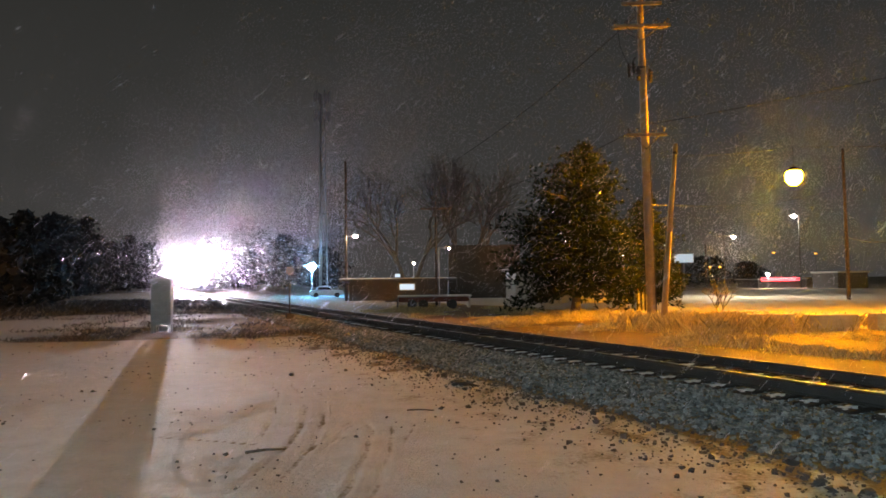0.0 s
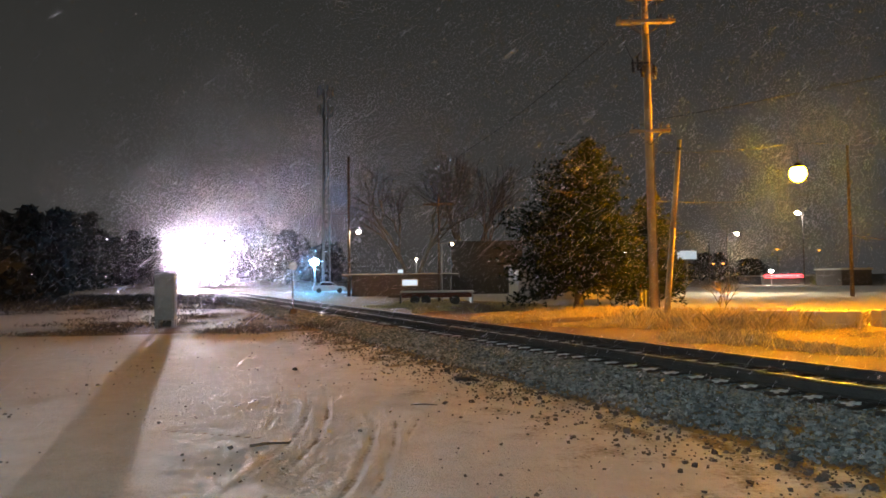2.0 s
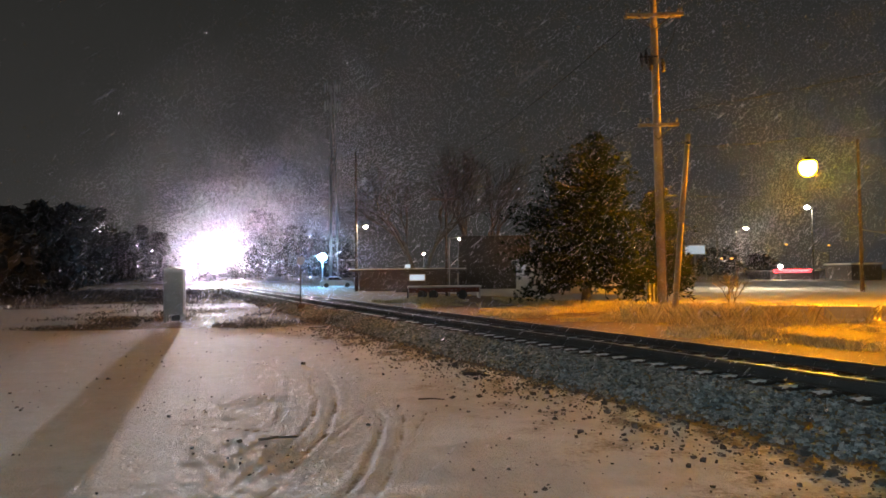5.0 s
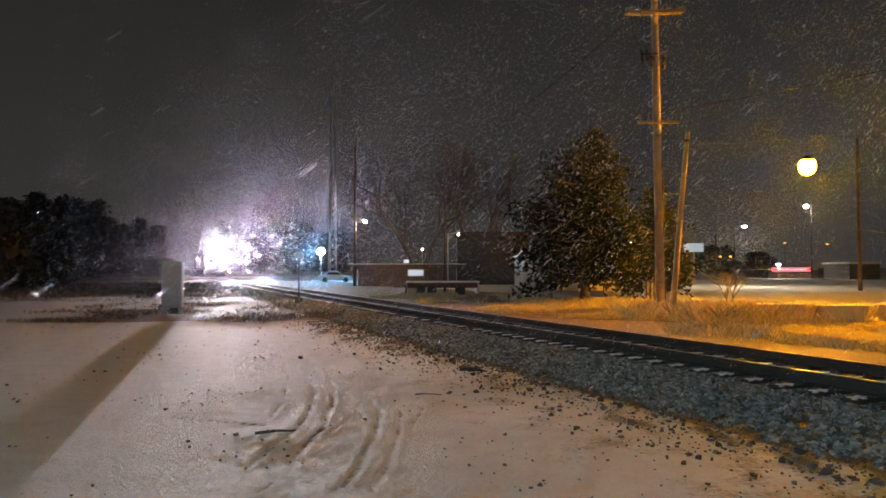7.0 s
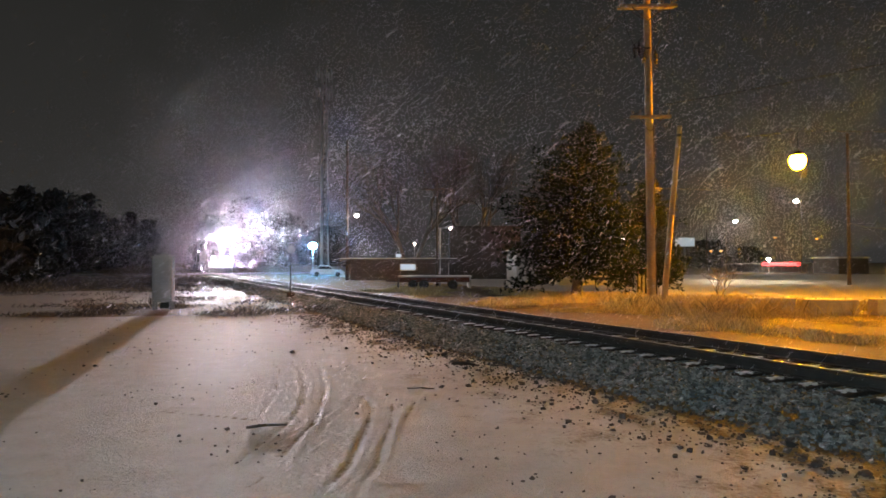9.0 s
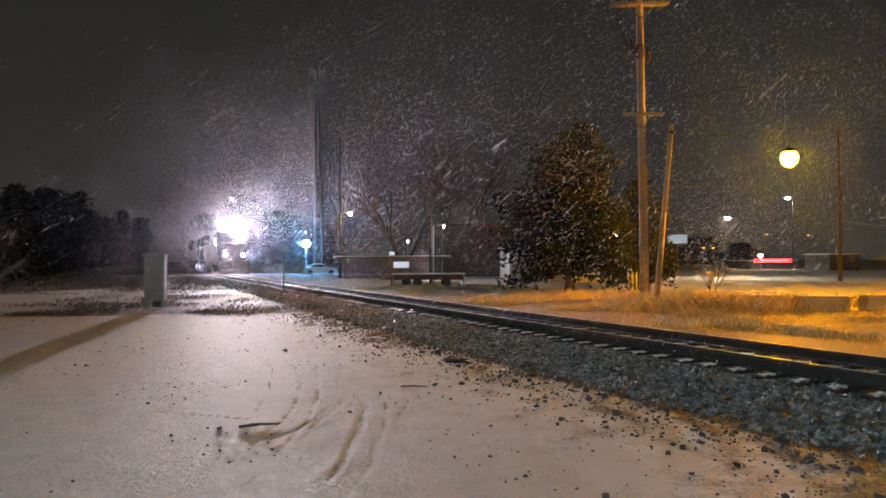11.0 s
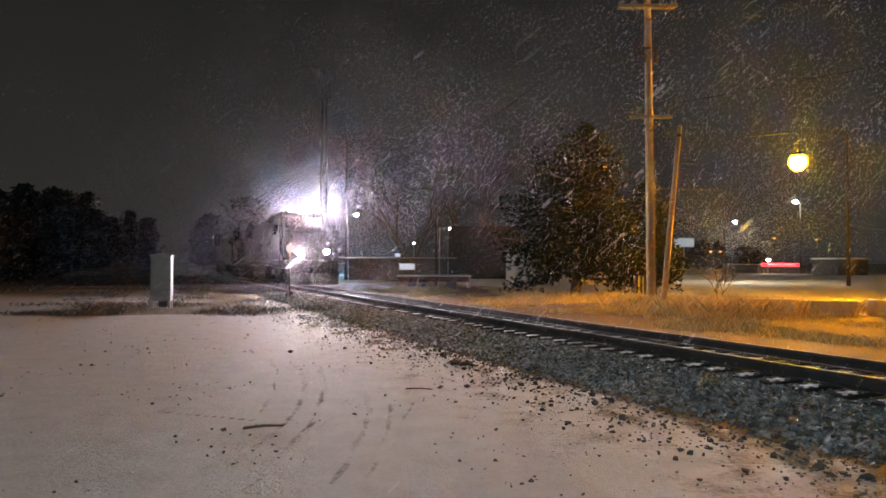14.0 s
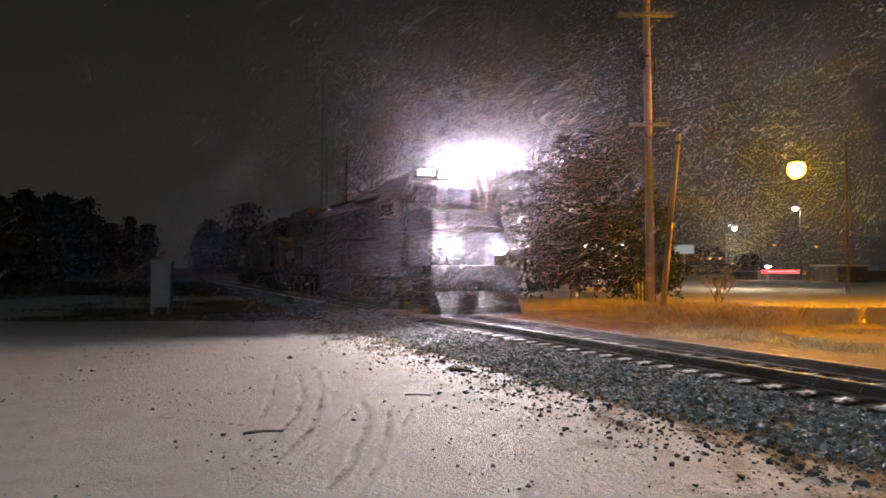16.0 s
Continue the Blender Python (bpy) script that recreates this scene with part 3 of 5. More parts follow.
    # trucks and wheels
    for x0 in (-2.6, -15.8):
        bm = bmesh.new()
        for s in (-1, 1):
            add_prism(bm, [(x0 - 2.3, 0.75), (x0 - 2.3, 0.95), (x0 - 1.2, 1.05), (x0 + 1.2, 1.05), (x0 + 2.3, 0.95), (x0 + 2.3, 0.75), (x0 + 1.0, 0.55), (x0 - 1.0, 0.55)], "y", s * 1.02 - 0.08, s * 1.02 + 0.08)
            for dx in (-1.8, 0, 1.8):
                add_box(bm, (x0 + dx, s * 1.12, 0.53), (0.34, 0.14, 0.36), bevel=0.03)
                add_tube(bm, (x0 + dx + 0.9, s * 1.08, 0.6), (x0 + dx + 0.9, s * 1.08, 1.0), 0.1, n=8)
        part("truck_frame", bm, M_LOCO2, root)
    wheels = loco_wheels(root, (-0.8, -2.6, -4.4, -14.0, -15.8, -17.6))
    # lamps
    if lit:
        # two sealed beams, each a cluster of short black tubes with a lamp at the bottom, inside a glowing rim
        for y, back, g in ((-0.16, -0.40, G_NARROW), (0.16, -0.12, G_MID)):
            for k in range(7):
                a = k * math.pi / 3
                cy, cz = (y, 4.62) if k == 6 else (y + 0.066 * math.cos(a), 4.62 + 0.066 * math.sin(a))
                bm = bmesh.new()
                tube_lamp(bm, cy, cz, 0.031, back - 0.01, 0.10, 12)
                part("beam_tube", bm, M_BLACK, housing)
                bm = bmesh.new()
                disc(bm, back, cy, cz, 0.030, 12)
                part("beam_lamp", bm, g, housing, "intense white sealed beam")
            bm = bmesh.new()
            for k in range(24):
                a, b = k * math.pi / 12, (k + 1) * math.pi / 12
                bm.faces.new([bm.verts.new((-0.02, y + r * math.cos(t), 4.62 + r * math.sin(t))) for r, t in ((0.10, a), (0.14, a), (0.14, b), (0.10, b))])
            rim = bmesh.new()
            for k in range(24):
                a, b = k * math.pi / 12, (k + 1) * math.pi / 12
                rim.faces.new([rim.verts.new((-0.04, y + r * math.cos(t), 4.62 + r * math.sin(t))) for r, t in ((0.09, a), (0.17, a), (0.17, b), (0.09, b))])
            part("lamp_backing", rim, M_BLACK, housing)
            part("headlight_lens", bm, G_WIDE, housing, "glaring white headlight rim")
        for s in (-1, 1):
            bm = bmesh.new()
            ca, sa = math.cos(radians(-22)), math.sin(radians(-22))
            mx, my = 1.98, s * 0.84
            add_tube(bm, (mx - 0.12 * ca, my - 0.12 * sa, 2.05), (mx + 0.10 * ca, my + 0.10 * sa, 2.05), 0.13, 0.16, n=20, caps=False)
            add_tube(bm, (mx - 0.14 * ca, my - 0.14 * sa, 2.05), (mx - 0.10 * ca, my - 0.10 * sa, 2.05), 0.132, n=20)
            add_box(bm, (1.90, my, 1.78), (0.10, 0.14, 0.40))
            d = part("ditch_light", bm, M_LOCO2, root)
            bm = bmesh.new()
            disc(bm, mx + 0.07 * ca, my + 0.07 * sa, 2.05, 0.125, yaw=radians(-22))
            part("lamp_lens", bm, G_DITCH, d, "glaring white ditch light")
    return root, wheels


loco, loco_w = build_locomotive("locomotive", "dark diesel freight locomotive with glaring headlights on the rails", True)
loco2, loco2_w = build_locomotive("locomotive", "dark trailing diesel locomotive coupled behind the lead unit", False)


# ---------------------------------------------------------------- lineside things
def build_cabinet():
    root = thing("signal_cabinet", "pale weathered metal trackside signal cabinet on legs", "cabinet", pose(-10.9, 25.5, 0, 0, 0, 14))
    bm = bmesh.new()
    add_box(bm, (0, 0, 1.16), (0.72, 0.66, 1.72), bevel=0.02)
    part("body", bm, M_CAB, root)
    bm = bmesh.new()
    add_prism(bm, [(-0.41, 2.02), (0.41, 2.02), (0.41, 2.06), (0.0, 2.13), (-0.41, 2.06)], "y", -0.39, 0.39)
    part("roof", bm, M_CAB, root)
    bm = bmesh.new()
    add_box(bm, (0, -0.34, 1.18), (0.60, 0.03, 1.56), bevel=0.01)
    door = part("door", bm, M_CAB, root)
    bm = bmesh.new()
    add_tube(bm, (0.24, -0.36, 1.08), (0.24, -0.36, 1.28), 0.014, n=6)
    part("handle", bm, M_GALV, door, "steel pull handle")
    bm = bmesh.new()
    add_tube(bm, (0, 0, 2.10), (0, 0, 2.16), 0.03, n=8)
    bmesh.ops.create_cone(bm, cap_ends=False, segments=12, radius1=0.06, radius2=0.05, depth=0.03, matrix=Matrix.Translation((0, 0, 2.18)))
    part("lifting_eye", bm, M_GALV, root)
    for sx in (-1, 1):
        for sy in (-1, 1):
            bm = bmesh.new()
            add_box(bm, (sx * 0.30, sy * 0.26, 0.16), (0.10, 0.10, 0.36))
            part("leg", bm, M_CAB, root)
    bm = bmesh.new()
    add_box(bm, (0.10, -0.20, 0.17), (0.34, 0.06, 0.22))
    part("cable_entry", bm, M_IRON, root)


build_cabinet()


def build_target():
    root = thing("switch_stand", "slender switch stand with a round grey target disc", "switch stand", pose(-7.65, 32.7, 0, 0, 0, 24))
    bm = bmesh.new()
    add_tube(bm, (0, 0, 0), (0, 0, 2.6), 0.045, 0.035, n=8)
    part("mast", bm, M_IRON, root)
    bm = bmesh.new()
    add_tube(bm, (0, -0.07, 2.46), (0, -0.05, 2.46), 0.21, n=24)
    part("target", bm, M_REFL, root, "round grey metal target disc")
    bm = bmesh.new()
    add_box(bm, (0, 0, 0.18), (0.36, 0.30, 0.36), bevel=0.03)
    add_tube(bm, (-0.1, 0, 0.3), (-0.55, 0.1, 0.42), 0.025, n=6)
    part("throw_box", bm, M_IRON, root)


build_target()


def build_blocks():
    bm = bmesh.new()
    add_prism(bm, [(-0.28, 0), (0.28, 0), (0.28, 0.10), (0.24, 0.14), (0.24, 0.55), (-0.24, 0.55), (-0.24, 0.14), (-0.28, 0.10)], "x", -0.82, 0.82)
    bmesh.ops.bevel(bm, geom=bm.edges[:], offset=0.02, segments=1, affect="EDGES")
    me = mesh_of("concrete_block", bm, M_CONC)
    for x, y, rz in ((13.25, 22.6, -1), (11.45, 23.3, -6), (15.35, 22.4, 2)):
        o = new("concrete_block", me)
        o.matrix_basis = pose(x, y, height(x, y) - 0.01, 0, 0, rz)
        tagged(o, "rough cast concrete barrier block on dead grass", "barrier", "barrier blocks")
        bm = bmesh.new()
        add_box(bm, (0, 0, 0.562), (1.58, 0.42, 0.025), bevel=0.010)
        part("snow_cap", bm, M_SNOW, o, "thin snow on top")
        for s in (-0.5, 0.5):
            bm = bmesh.new()
            add_tube(bm, (s, 0, 0.54), (s, 0, 0.62), 0.02, n=6)
            part("lifting_loop", bm, M_IRON, o)


build_blocks()


def build_utility_pole():
    root = thing("utility_pole", "tall weathered wooden utility pole with crossarms", "utility pole", pose(8.65, 27.4, 0, 0, -0.6, 0))
    bm = bmesh.new()
    pts = [(0, 0.20), (3, 0.19), (6, 0.175), (9, 0.16), (12, 0.145), (15.4, 0.125)]
    for (z0, r0), (z1, r1) in zip(pts, pts[1:]):
        add_tube(bm, (0, 0, z0), (0, 0, z1), r0, r1, n=14, caps=z1 > 15)
    part("pole", bm, M_POLE, root)
    for z, w, yy in ((12.5, 1.2, -0.2), (12.58, 1.2, 0.2), (13.45, 0.85, -0.2), (7.85, 0.85, -0.2)):
        bm = bmesh.new()
        add_box(bm, (0, yy, z), (2 * w, 0.10, 0.13), bevel=0.01)
        arm = part("crossarm", bm, M_POLE, root)
        for x in (-w + 0.1, -w * 0.5, w * 0.5, w - 0.1):
            bm = bmesh.new()
            add_tube(bm, (x, yy, z + 0.06), (x, yy, z + 0.18), 0.02, n=6)
            add_tube(bm, (x, yy, z + 0.16), (x, yy, z + 0.30), 0.06, 0.035, n=8)
            part("insulator", bm, M_CERAM, arm)
        for s in (-1, 1):
            bm = bmesh.new()
            add_tube(bm, (s * w * 0.6, yy * 1.3, z - 0.05), (0, yy * 0.8, z - 0.6), 0.018, n=6)
            part("brace", bm, M_IRON, arm)
    # fuse cut-outs on a short bracket, and a jumper down the pole
    bm = bmesh.new()
    add_box(bm, (-0.30, -0.12, 10.75), (0.75, 0.07, 0.08), bevel=0.01)
    bracket = part("bracket", bm, M_IRON, root)
    for x, z, r in ((-0.62, 10.62, 0.055), (-0.42, 10.72, 0.055), (-0.24, 10.45, 0.09), (0.26, 10.35, 0.07)):
        bm = bmesh.new()
        add_tube(bm, (x, -0.2, z - 0.30), (x, -0.16, z + 0.28), r, r * 0.8, n=10)
        for k in (-0.12, 0.0, 0.12):
            add_tube(bm, (x, -0.18, z + k - 0.02), (x, -0.18, z + k + 0.02), r * 1.5, n=10)
        add_tube(bm, (x, -0.16, z + 0.26), (x * 0.5, -0.14, z + 0.55), 0.012, n=5)
        part("fuse_cutout", bm, M_IRON, bracket, "dark porcelain fuse cut-out")
    for x0, x1, x2 in ((-0.6, -0.95, -1.05), (0.3, 0.75, 0.9)):
        bm = bmesh.new()
        add_tube(bm, (x0, -0.2, 10.75), (x1, -0.2, 11.55), 0.012, n=5)
        add_tube(bm, (x1, -0.2, 11.55), (x2, -0.2, 12.4), 0.012, n=5)
        part("jumper_wire", bm, M_WIRE, root)
    bm = bmesh.new()
    add_tube(bm, (0.15, -0.16, 0), (0.13, -0.14, 7.5), 0.022, n=6)
    part("conduit", bm, M_IRON, root)


build_utility_pole()


def build_stub_pole():
    root = thing("guy_stub_pole", "thin leaning wooden stub pole in dead grass", "pole", pose(8.2, 24.7, 0))
    bm = bmesh.new()
    add_tube(bm, (0, 0, -0.05), (0.36, 0.05, 3.6), 0.115, 0.10, n=12)
    add_tube(bm, (0.36, 0.05, 3.6), (0.70, 0.08, 6.95), 0.10, 0.08, n=12)
    part("pole", bm, M_POLE, root)
    bm = bmesh.new()
    add_tube(bm, (0.67, 0.08, 6.55), (0.68, 0.08, 6.65), 0.10, n=12)
    part("band", bm, M_IRON, root)


build_stub_pole()


def cable(pts, r=0.014, sag=0.5, n=24, material=None):
    bm = bmesh.new()
    for p, q in zip(pts, pts[1:]):
        p, q = Vector(p), Vector(q)
        prev = p
        for i in range(1, n + 1):
            u = i / n
            c = p.lerp(q, u) - Vector((0, 0, sag * 4 * u * (1 - u)))
            add_tube(bm, prev, c, r, n=5, caps=False)
            prev = c
    return solid("overhead_cable", bm, material or M_WIRE, "pale steel guy cable slung beside a pole" if material else "black overhead cable slung between poles", "cable", "overhead cables")


# cables from the tall pole towards the lot, and away along the street
for z, dz in ((8.3, 0.0), (13.2, 0.0)):
    cable([(8.55, 27.4, z), (24.0, 10.0, z + 0.6)], sag=0.35)
    cable([(8.55, 27.4, z), (-0.5, 46.3, z * 0.5 + 3.0), (-9.9, 66.9, z * 0.5 + 5.5)], r=0.018, sag=0.5)
cable([(8.4, 27.4, 7.0), (15.2, 28.2, 7.45), (32.0, 29.0, 8.0)], r=0.008, sag=0.15)
cable([(8.7, 27.4, 7.9), (8.62, 24.8, 6.6)], r=0.008, sag=0.0, n=2)
cable([(8.4, 27.4, 4.95), (32.0, 52.0, 9.0)], r=0.012, sag=0.6)
cable([(32.0, 52.0, 4.9), (42.0, 50.0, 6.4)], r=0.03, sag=1.1, material=M_GALV)


def build_span_lamp():
    root = thing("street_lamp", "glaring orange sodium street lamp hung from a cable", "street lamp", pose(15.2, 28.2, 6.15))
    bm = bmesh.new()
    add_tube(bm, (0, 0, 0.30), (0, 0, 1.31), 0.012, n=6)
    add_tube(bm, (0, 0, 0.25), (0, 0, 0.34), 0.275, 0.19, n=28, caps=False)
    add_tube(bm, (0, 0, 0.34), (0, 0, 0.45), 0.19, 0.07, n=28)
    part("shade", bm, M_BLACK, root)
    bm = bmesh.new()
    add_ball(bm, (0, 0, 0.0), 0.34, 1.0, 1.0, 1.12)
    part("globe", bm, G_SODIUM, root, "glowing orange globe")


build_span_lamp()


def street_lamp(x, y, h, g, label, arm=(0.0, 0.0), r=0.16, pole_r=0.09, base=0.0, mat_p=None, skirt=0.0):
    """A pole with an arm and a glowing head."""
    root = thing("street_lamp", label, "street lamp", pose(x, y, base), "lamps along the street")
    ax, ay = arm
    bm = bmesh.new()
    add_tube(bm, (-ax, -ay, 0), (-ax, -ay, h + 0.1), pole_r, pole_r * 0.6, n=8)
    if ax or ay:
        add_tube(bm, (-ax, -ay, h), (0, 0, h + 0.15), pole_r * 0.5, n=6)
    part("pole", bm, mat_p or M_GALV, root)
    bm = bmesh.new()
    add_box(bm, (0, 0, h + 0.12), (r * 4, r * 2.4, 0.14), bevel=0.03)
    if skirt:
        add_tube(bm, (0, 0, h - skirt), (0, 0, h + 0.1), r * 1.5, n=20, caps=False)
    part("head", bm, M_GALV, root)
    bm = bmesh.new()
    add_ball(bm, (0, 0, h - 0.02), r, 1, 1, 0.8)
    part("lens", bm, g, root, "glowing lens")
    return root


street_lamp(16.5, 14.0, 7.7, G_SODIUM2, "tall orange sodium street lamp beside the verge", (-1.5, 0.4), 0.17, 0.09, skirt=0.15)
street_lamp(-7.0, -9.0, 7.0, G_TEAL, "cool white yard light on a steel pole behind the lot", (0.8, 0.0), 0.2, 0.08)
street_lamp(9.95, 36.4, 3.2, G_YARD, "small white yard lamp on a thin post by the cedars", (0.0, 0.25), 0.13, 0.03, mat_p=M_IRON)
street_lamp(59.0, 110, 12.1, G_WHITE, "tall street lamp with a white glowing head", (-0.8, 0), 0.38, 0.12, mat_p=M_IRON)
street_lamp(27.5, 62, 5.7, G_ROAD, "street lamp with warm head above a snowy road", (1.2, 0.6), 0.14, 0.05, mat_p=M_IRON)
street_lamp(65.0, 160, 4.6, G_SOD_FAR, "distant orange street lamp", (0, 0), 0.30, 0.07, mat_p=M_IRON)
street_lamp(67.4, 160, 4.6, G_SOD_FAR, "distant orange street lamp", (0, 0), 0.30, 0.07, mat_p=M_IRON)
street_lamp(80.6, 160, 7.9, G_SOD_FAR, "distant orange street lamp", (0, 0), 0.30, 0.07, mat_p=M_IRON)
street_lamp(90.8, 160, 7.6, G_SOD_FAR, "distant orange street lamp", (0, 0), 0.30, 0.07, mat_p=M_IRON)
street_lamp(54.3, 110, 2.4, G_WHITE, "low white lamp outside a shop", (0, 0), 0.30, 0.08)
street_lamp(-8.9, 66.9, 6.6, G_WARM, "warm lamp on a pole bracket beside a low shed", (0.9, 0), 0.16, 0.06)
street_lamp(0.45, 46.6, 4.2, G_DIM, "short street lamp with a small warm head", (0.75, 0), 0.06, 0.05)
street_lamp(-17.6, 88, 4.1, G_BLUE, "glaring bluish floodlight on a low pole", (0, 0), 0.55, 0.09)


def far_pole(x, y, h, r=0.14, arms=()):
    root = thing("utility_pole", "dark distant wooden utility pole", "utility pole", pose(x, y, 0), "distant poles")
    bm = bmesh.new()
    add_tube(bm, (0, 0, 0), (0, 0, h), r, r * 0.6, n=8)
    part("pole", bm, M_POLE2, root)
    for z in arms:
        bm = bmesh.new()
        add_box(bm, (0, 0, z), (2.2, 0.1, 0.12))
        part("crossarm", bm, M_POLE2, root)


far_pole(-9.9, 66.9, 14.3, 0.17)
far_pole(-0.5, 46.3, 7.6, 0.10, (7.0,))
far_pole(32.0, 52.0, 12.0, 0.16)
far_pole(56.0, 140.0, 9.0, 0.2)


def build_tower():
    root = thing("cell_tower", "tall slim lattice telephone tower fading into snowfall", "tower", pose(-27.9, 152, 0))
    bm = bmesh.new()
    for i in range(3):
        a = 2 * math.pi * i / 3
        add_tube(bm, (1.1 * math.cos(a), 1.1 * math.sin(a), 0), (0.5 * math.cos(a), 0.5 * math.sin(a), 46), 0.16, 0.10, n=6)
    k = 0.0
    while k < 45:
        r = 1.1 - 0.6 * k / 46
        for i in range(3):
            a, b = 2 * math.pi * i / 3, 2 * math.pi * (i + 1) / 3
            add_tube(bm, (r * math.cos(a), r * math.sin(a), k), (r * math.cos(b), r * math.sin(b), k + 1.5), 0.06, n=4)
        k += 1.5
    part("mast", bm, M_GALV, root)
    for z in (41.0, 45.5):
        for i in range(6):
            a = 2 * math.pi * i / 6
            bm = bmesh.new()
            add_box(bm, (1.7 * math.cos(a), 1.7 * math.sin(a), z), (0.35, 0.35, 2.4))
            add_tube(bm, (0, 0, z), (1.7 * math.cos(a), 1.7 * math.sin(a), z), 0.06, n=4)
            part("antenna", bm, M_GALV, root)


build_tower()


# ---------------------------------------------------------------- buildings
def building(name, label, x0, x1, y, h, d, wall, roof_over=0.3, wins=(), fascia=None, snow=True):
    root = thing(name, label, "building", pose((x0 + x1) / 2, y + d / 2, 0))
    w = x1 - x0
    bm = bmesh.new()
    for c, s in (((0, -d / 2 + 0.1, h / 2), (w, 0.2, h)), ((0, d / 2 - 0.1, h / 2), (w, 0.2, h)), ((-w / 2 + 0.1, 0, h / 2), (0.2, d - 0.4, h)), ((w / 2 - 0.1, 0, h / 2), (0.2, d - 0.4, h))):
        add_box(bm, c, s)
    part("wall", bm, wall, root)
    bm = bmesh.new()
    add_box(bm, (0, 0, h + 0.10), (w + 2 * roof_over, d + 2 * roof_over, 0.2), bevel=0.02)
    roof = part("roof", bm, fascia or M_WALL_T, root)
    if snow:
        bm = bmesh.new()
        add_box(bm, (0, 0, h + 0.23), (w + 1.8 * roof_over, d + 1.8 * roof_over, 0.06), bevel=0.02)
        part("roof_snow", bm, M_SNOW, roof, "thin snow on the flat roof")
    for wx, wz, ww, wh, g in wins:
        bm = bmesh.new()
        add_box(bm, (wx, -d / 2 - 0.02, wz), (ww + 0.16, 0.08, wh + 0.16))
        f = part("window", bm, M_WALL_W, root)
        bm = bmesh.new()
        add_box(bm, (wx, -d / 2 - 0.07, wz), (ww, 0.03, wh))
        part("pane", bm, g, f, "lit window pane")
    return root


building("low_shed", "low flat-roofed roadside building with a lit window", -9.6, 0.4, 66.9, 2.0, 7, M_WALL_T, 1.0, ((0.9, 1.35, 1.5, 0.55, G_WIN),))
building("dark_house", "dark two-storey house without lights", 0.6, 8.4, 72, 5.6, 9, M_WALL_D, 0.3, fascia=M_WALL_D, snow=False)
building("white_house", "low white-sided house behind a conifer", 5.8, 13.5, 53, 2.6, 8, M_WALL_W, 0.4, ((0.6, 1.0, 0.8, 0.6, M_GLASS),))
building("shop", "distant low shop with a red lit canopy", 55.5, 64.0, 116, 1.3, 9, M_WALL_T, 0.2)
building("garage", "pale low garage by the far street", 60.6, 65.2, 101, 2.4, 7, M_WALL_T, 0.2, fascia=M_WALL_W)


def build_red_sign():
    root = thing("canopy_light", "red glowing canopy strip on a distant shop", "light", pose(59.3, 115.70, 1.25))
    bm = bmesh.new()
    add_box(bm, (0, 0.07, 0.25), (6.9, 0.06, 0.62))
    part("backing", bm, M_WALL_D, root)
    for c, s, g in (((0, 0, 0.45), (6.6, 0.08, 0.14), G_RED), ((0, 0, 0.05), (6.6, 0.08, 0.14), G_RED), ((-3.25, 0, 0.25), (0.12, 0.08, 0.3), G_RED), ((0.2, -0.05, 0.28), (5.0, 0.06, 0.06), G_PINK)):
        bm = bmesh.new()
        add_box(bm, c, s)
        part("light_strip", bm, g, root)


build_red_sign()


def build_billboard():
    root = thing("billboard", "pale lit billboard on a single post", "sign", pose(52.0, 142, 0))
    bm = bmesh.new()
    add_box(bm, (0, 0, 6.2), (4.4, 0.3, 2.1))
    part("frame", bm, M_GALV, root)
    bm = bmesh.new()
    add_box(bm, (0, -0.17, 6.2), (4.1, 0.03, 1.8))
    part("face", bm, G_SIGN, root, "blank pale lit sign face")
    bm = bmesh.new()
    add_tube(bm, (0, 0, 0), (0, 0, 5.2), 0.2, n=10)
    part("post", bm, M_GALV, root)


build_billboard()


def build_trailer():
    root = thing("flatbed_trailer", "low rusty red flatbed trailer with a pale deck edge", "trailer", pose(-0.65, 45.2, 0, 0, 0, 2))
    bm = bmesh.new()
    add_box(bm, (0, 0, 0.66), (4.8, 1.9, 0.34), bevel=0.02)
    part("bed", bm, M_RUST, root)
    bm = bmesh.new()
    add_box(bm, (0, 0, 0.87), (5.0, 2.0, 0.10), bevel=0.02)
    part("deck", bm, M_WALL_W, root, "pale snow-dusted deck")
    bm = bmesh.new()
    add_box(bm, (2.36, 0, 0.5), (0.12, 1.9, 0.85), bevel=0.02)
    part("tail_board", bm, M_WALL_W, root)
    bm = bmesh.new()
    add_tube(bm, (0, -0.12, 0), (0, 0.12, 0), 0.32, n=18)
    add_tube(bm, (0, -0.13, 0), (0, 0.13, 0), 0.16, n=12)
    me = mesh_of("wheel", bm, M_IRON)
    for x in (-1.5, -0.75, 1.2):
        for s in (-0.86, 0.86):
            w = new("wheel", me)
            w.parent = root
            w.location = (x, s, 0.32)
    bm = bmesh.new()
    add_box(bm, (-2.5, 0, 0.4), (0.08, 1.4, 0.7))
    add_box(bm, (-2.9, 0, 0.55), (0.9, 0.12, 0.12))
    part("hitch", bm, M_IRON, root)


build_trailer()


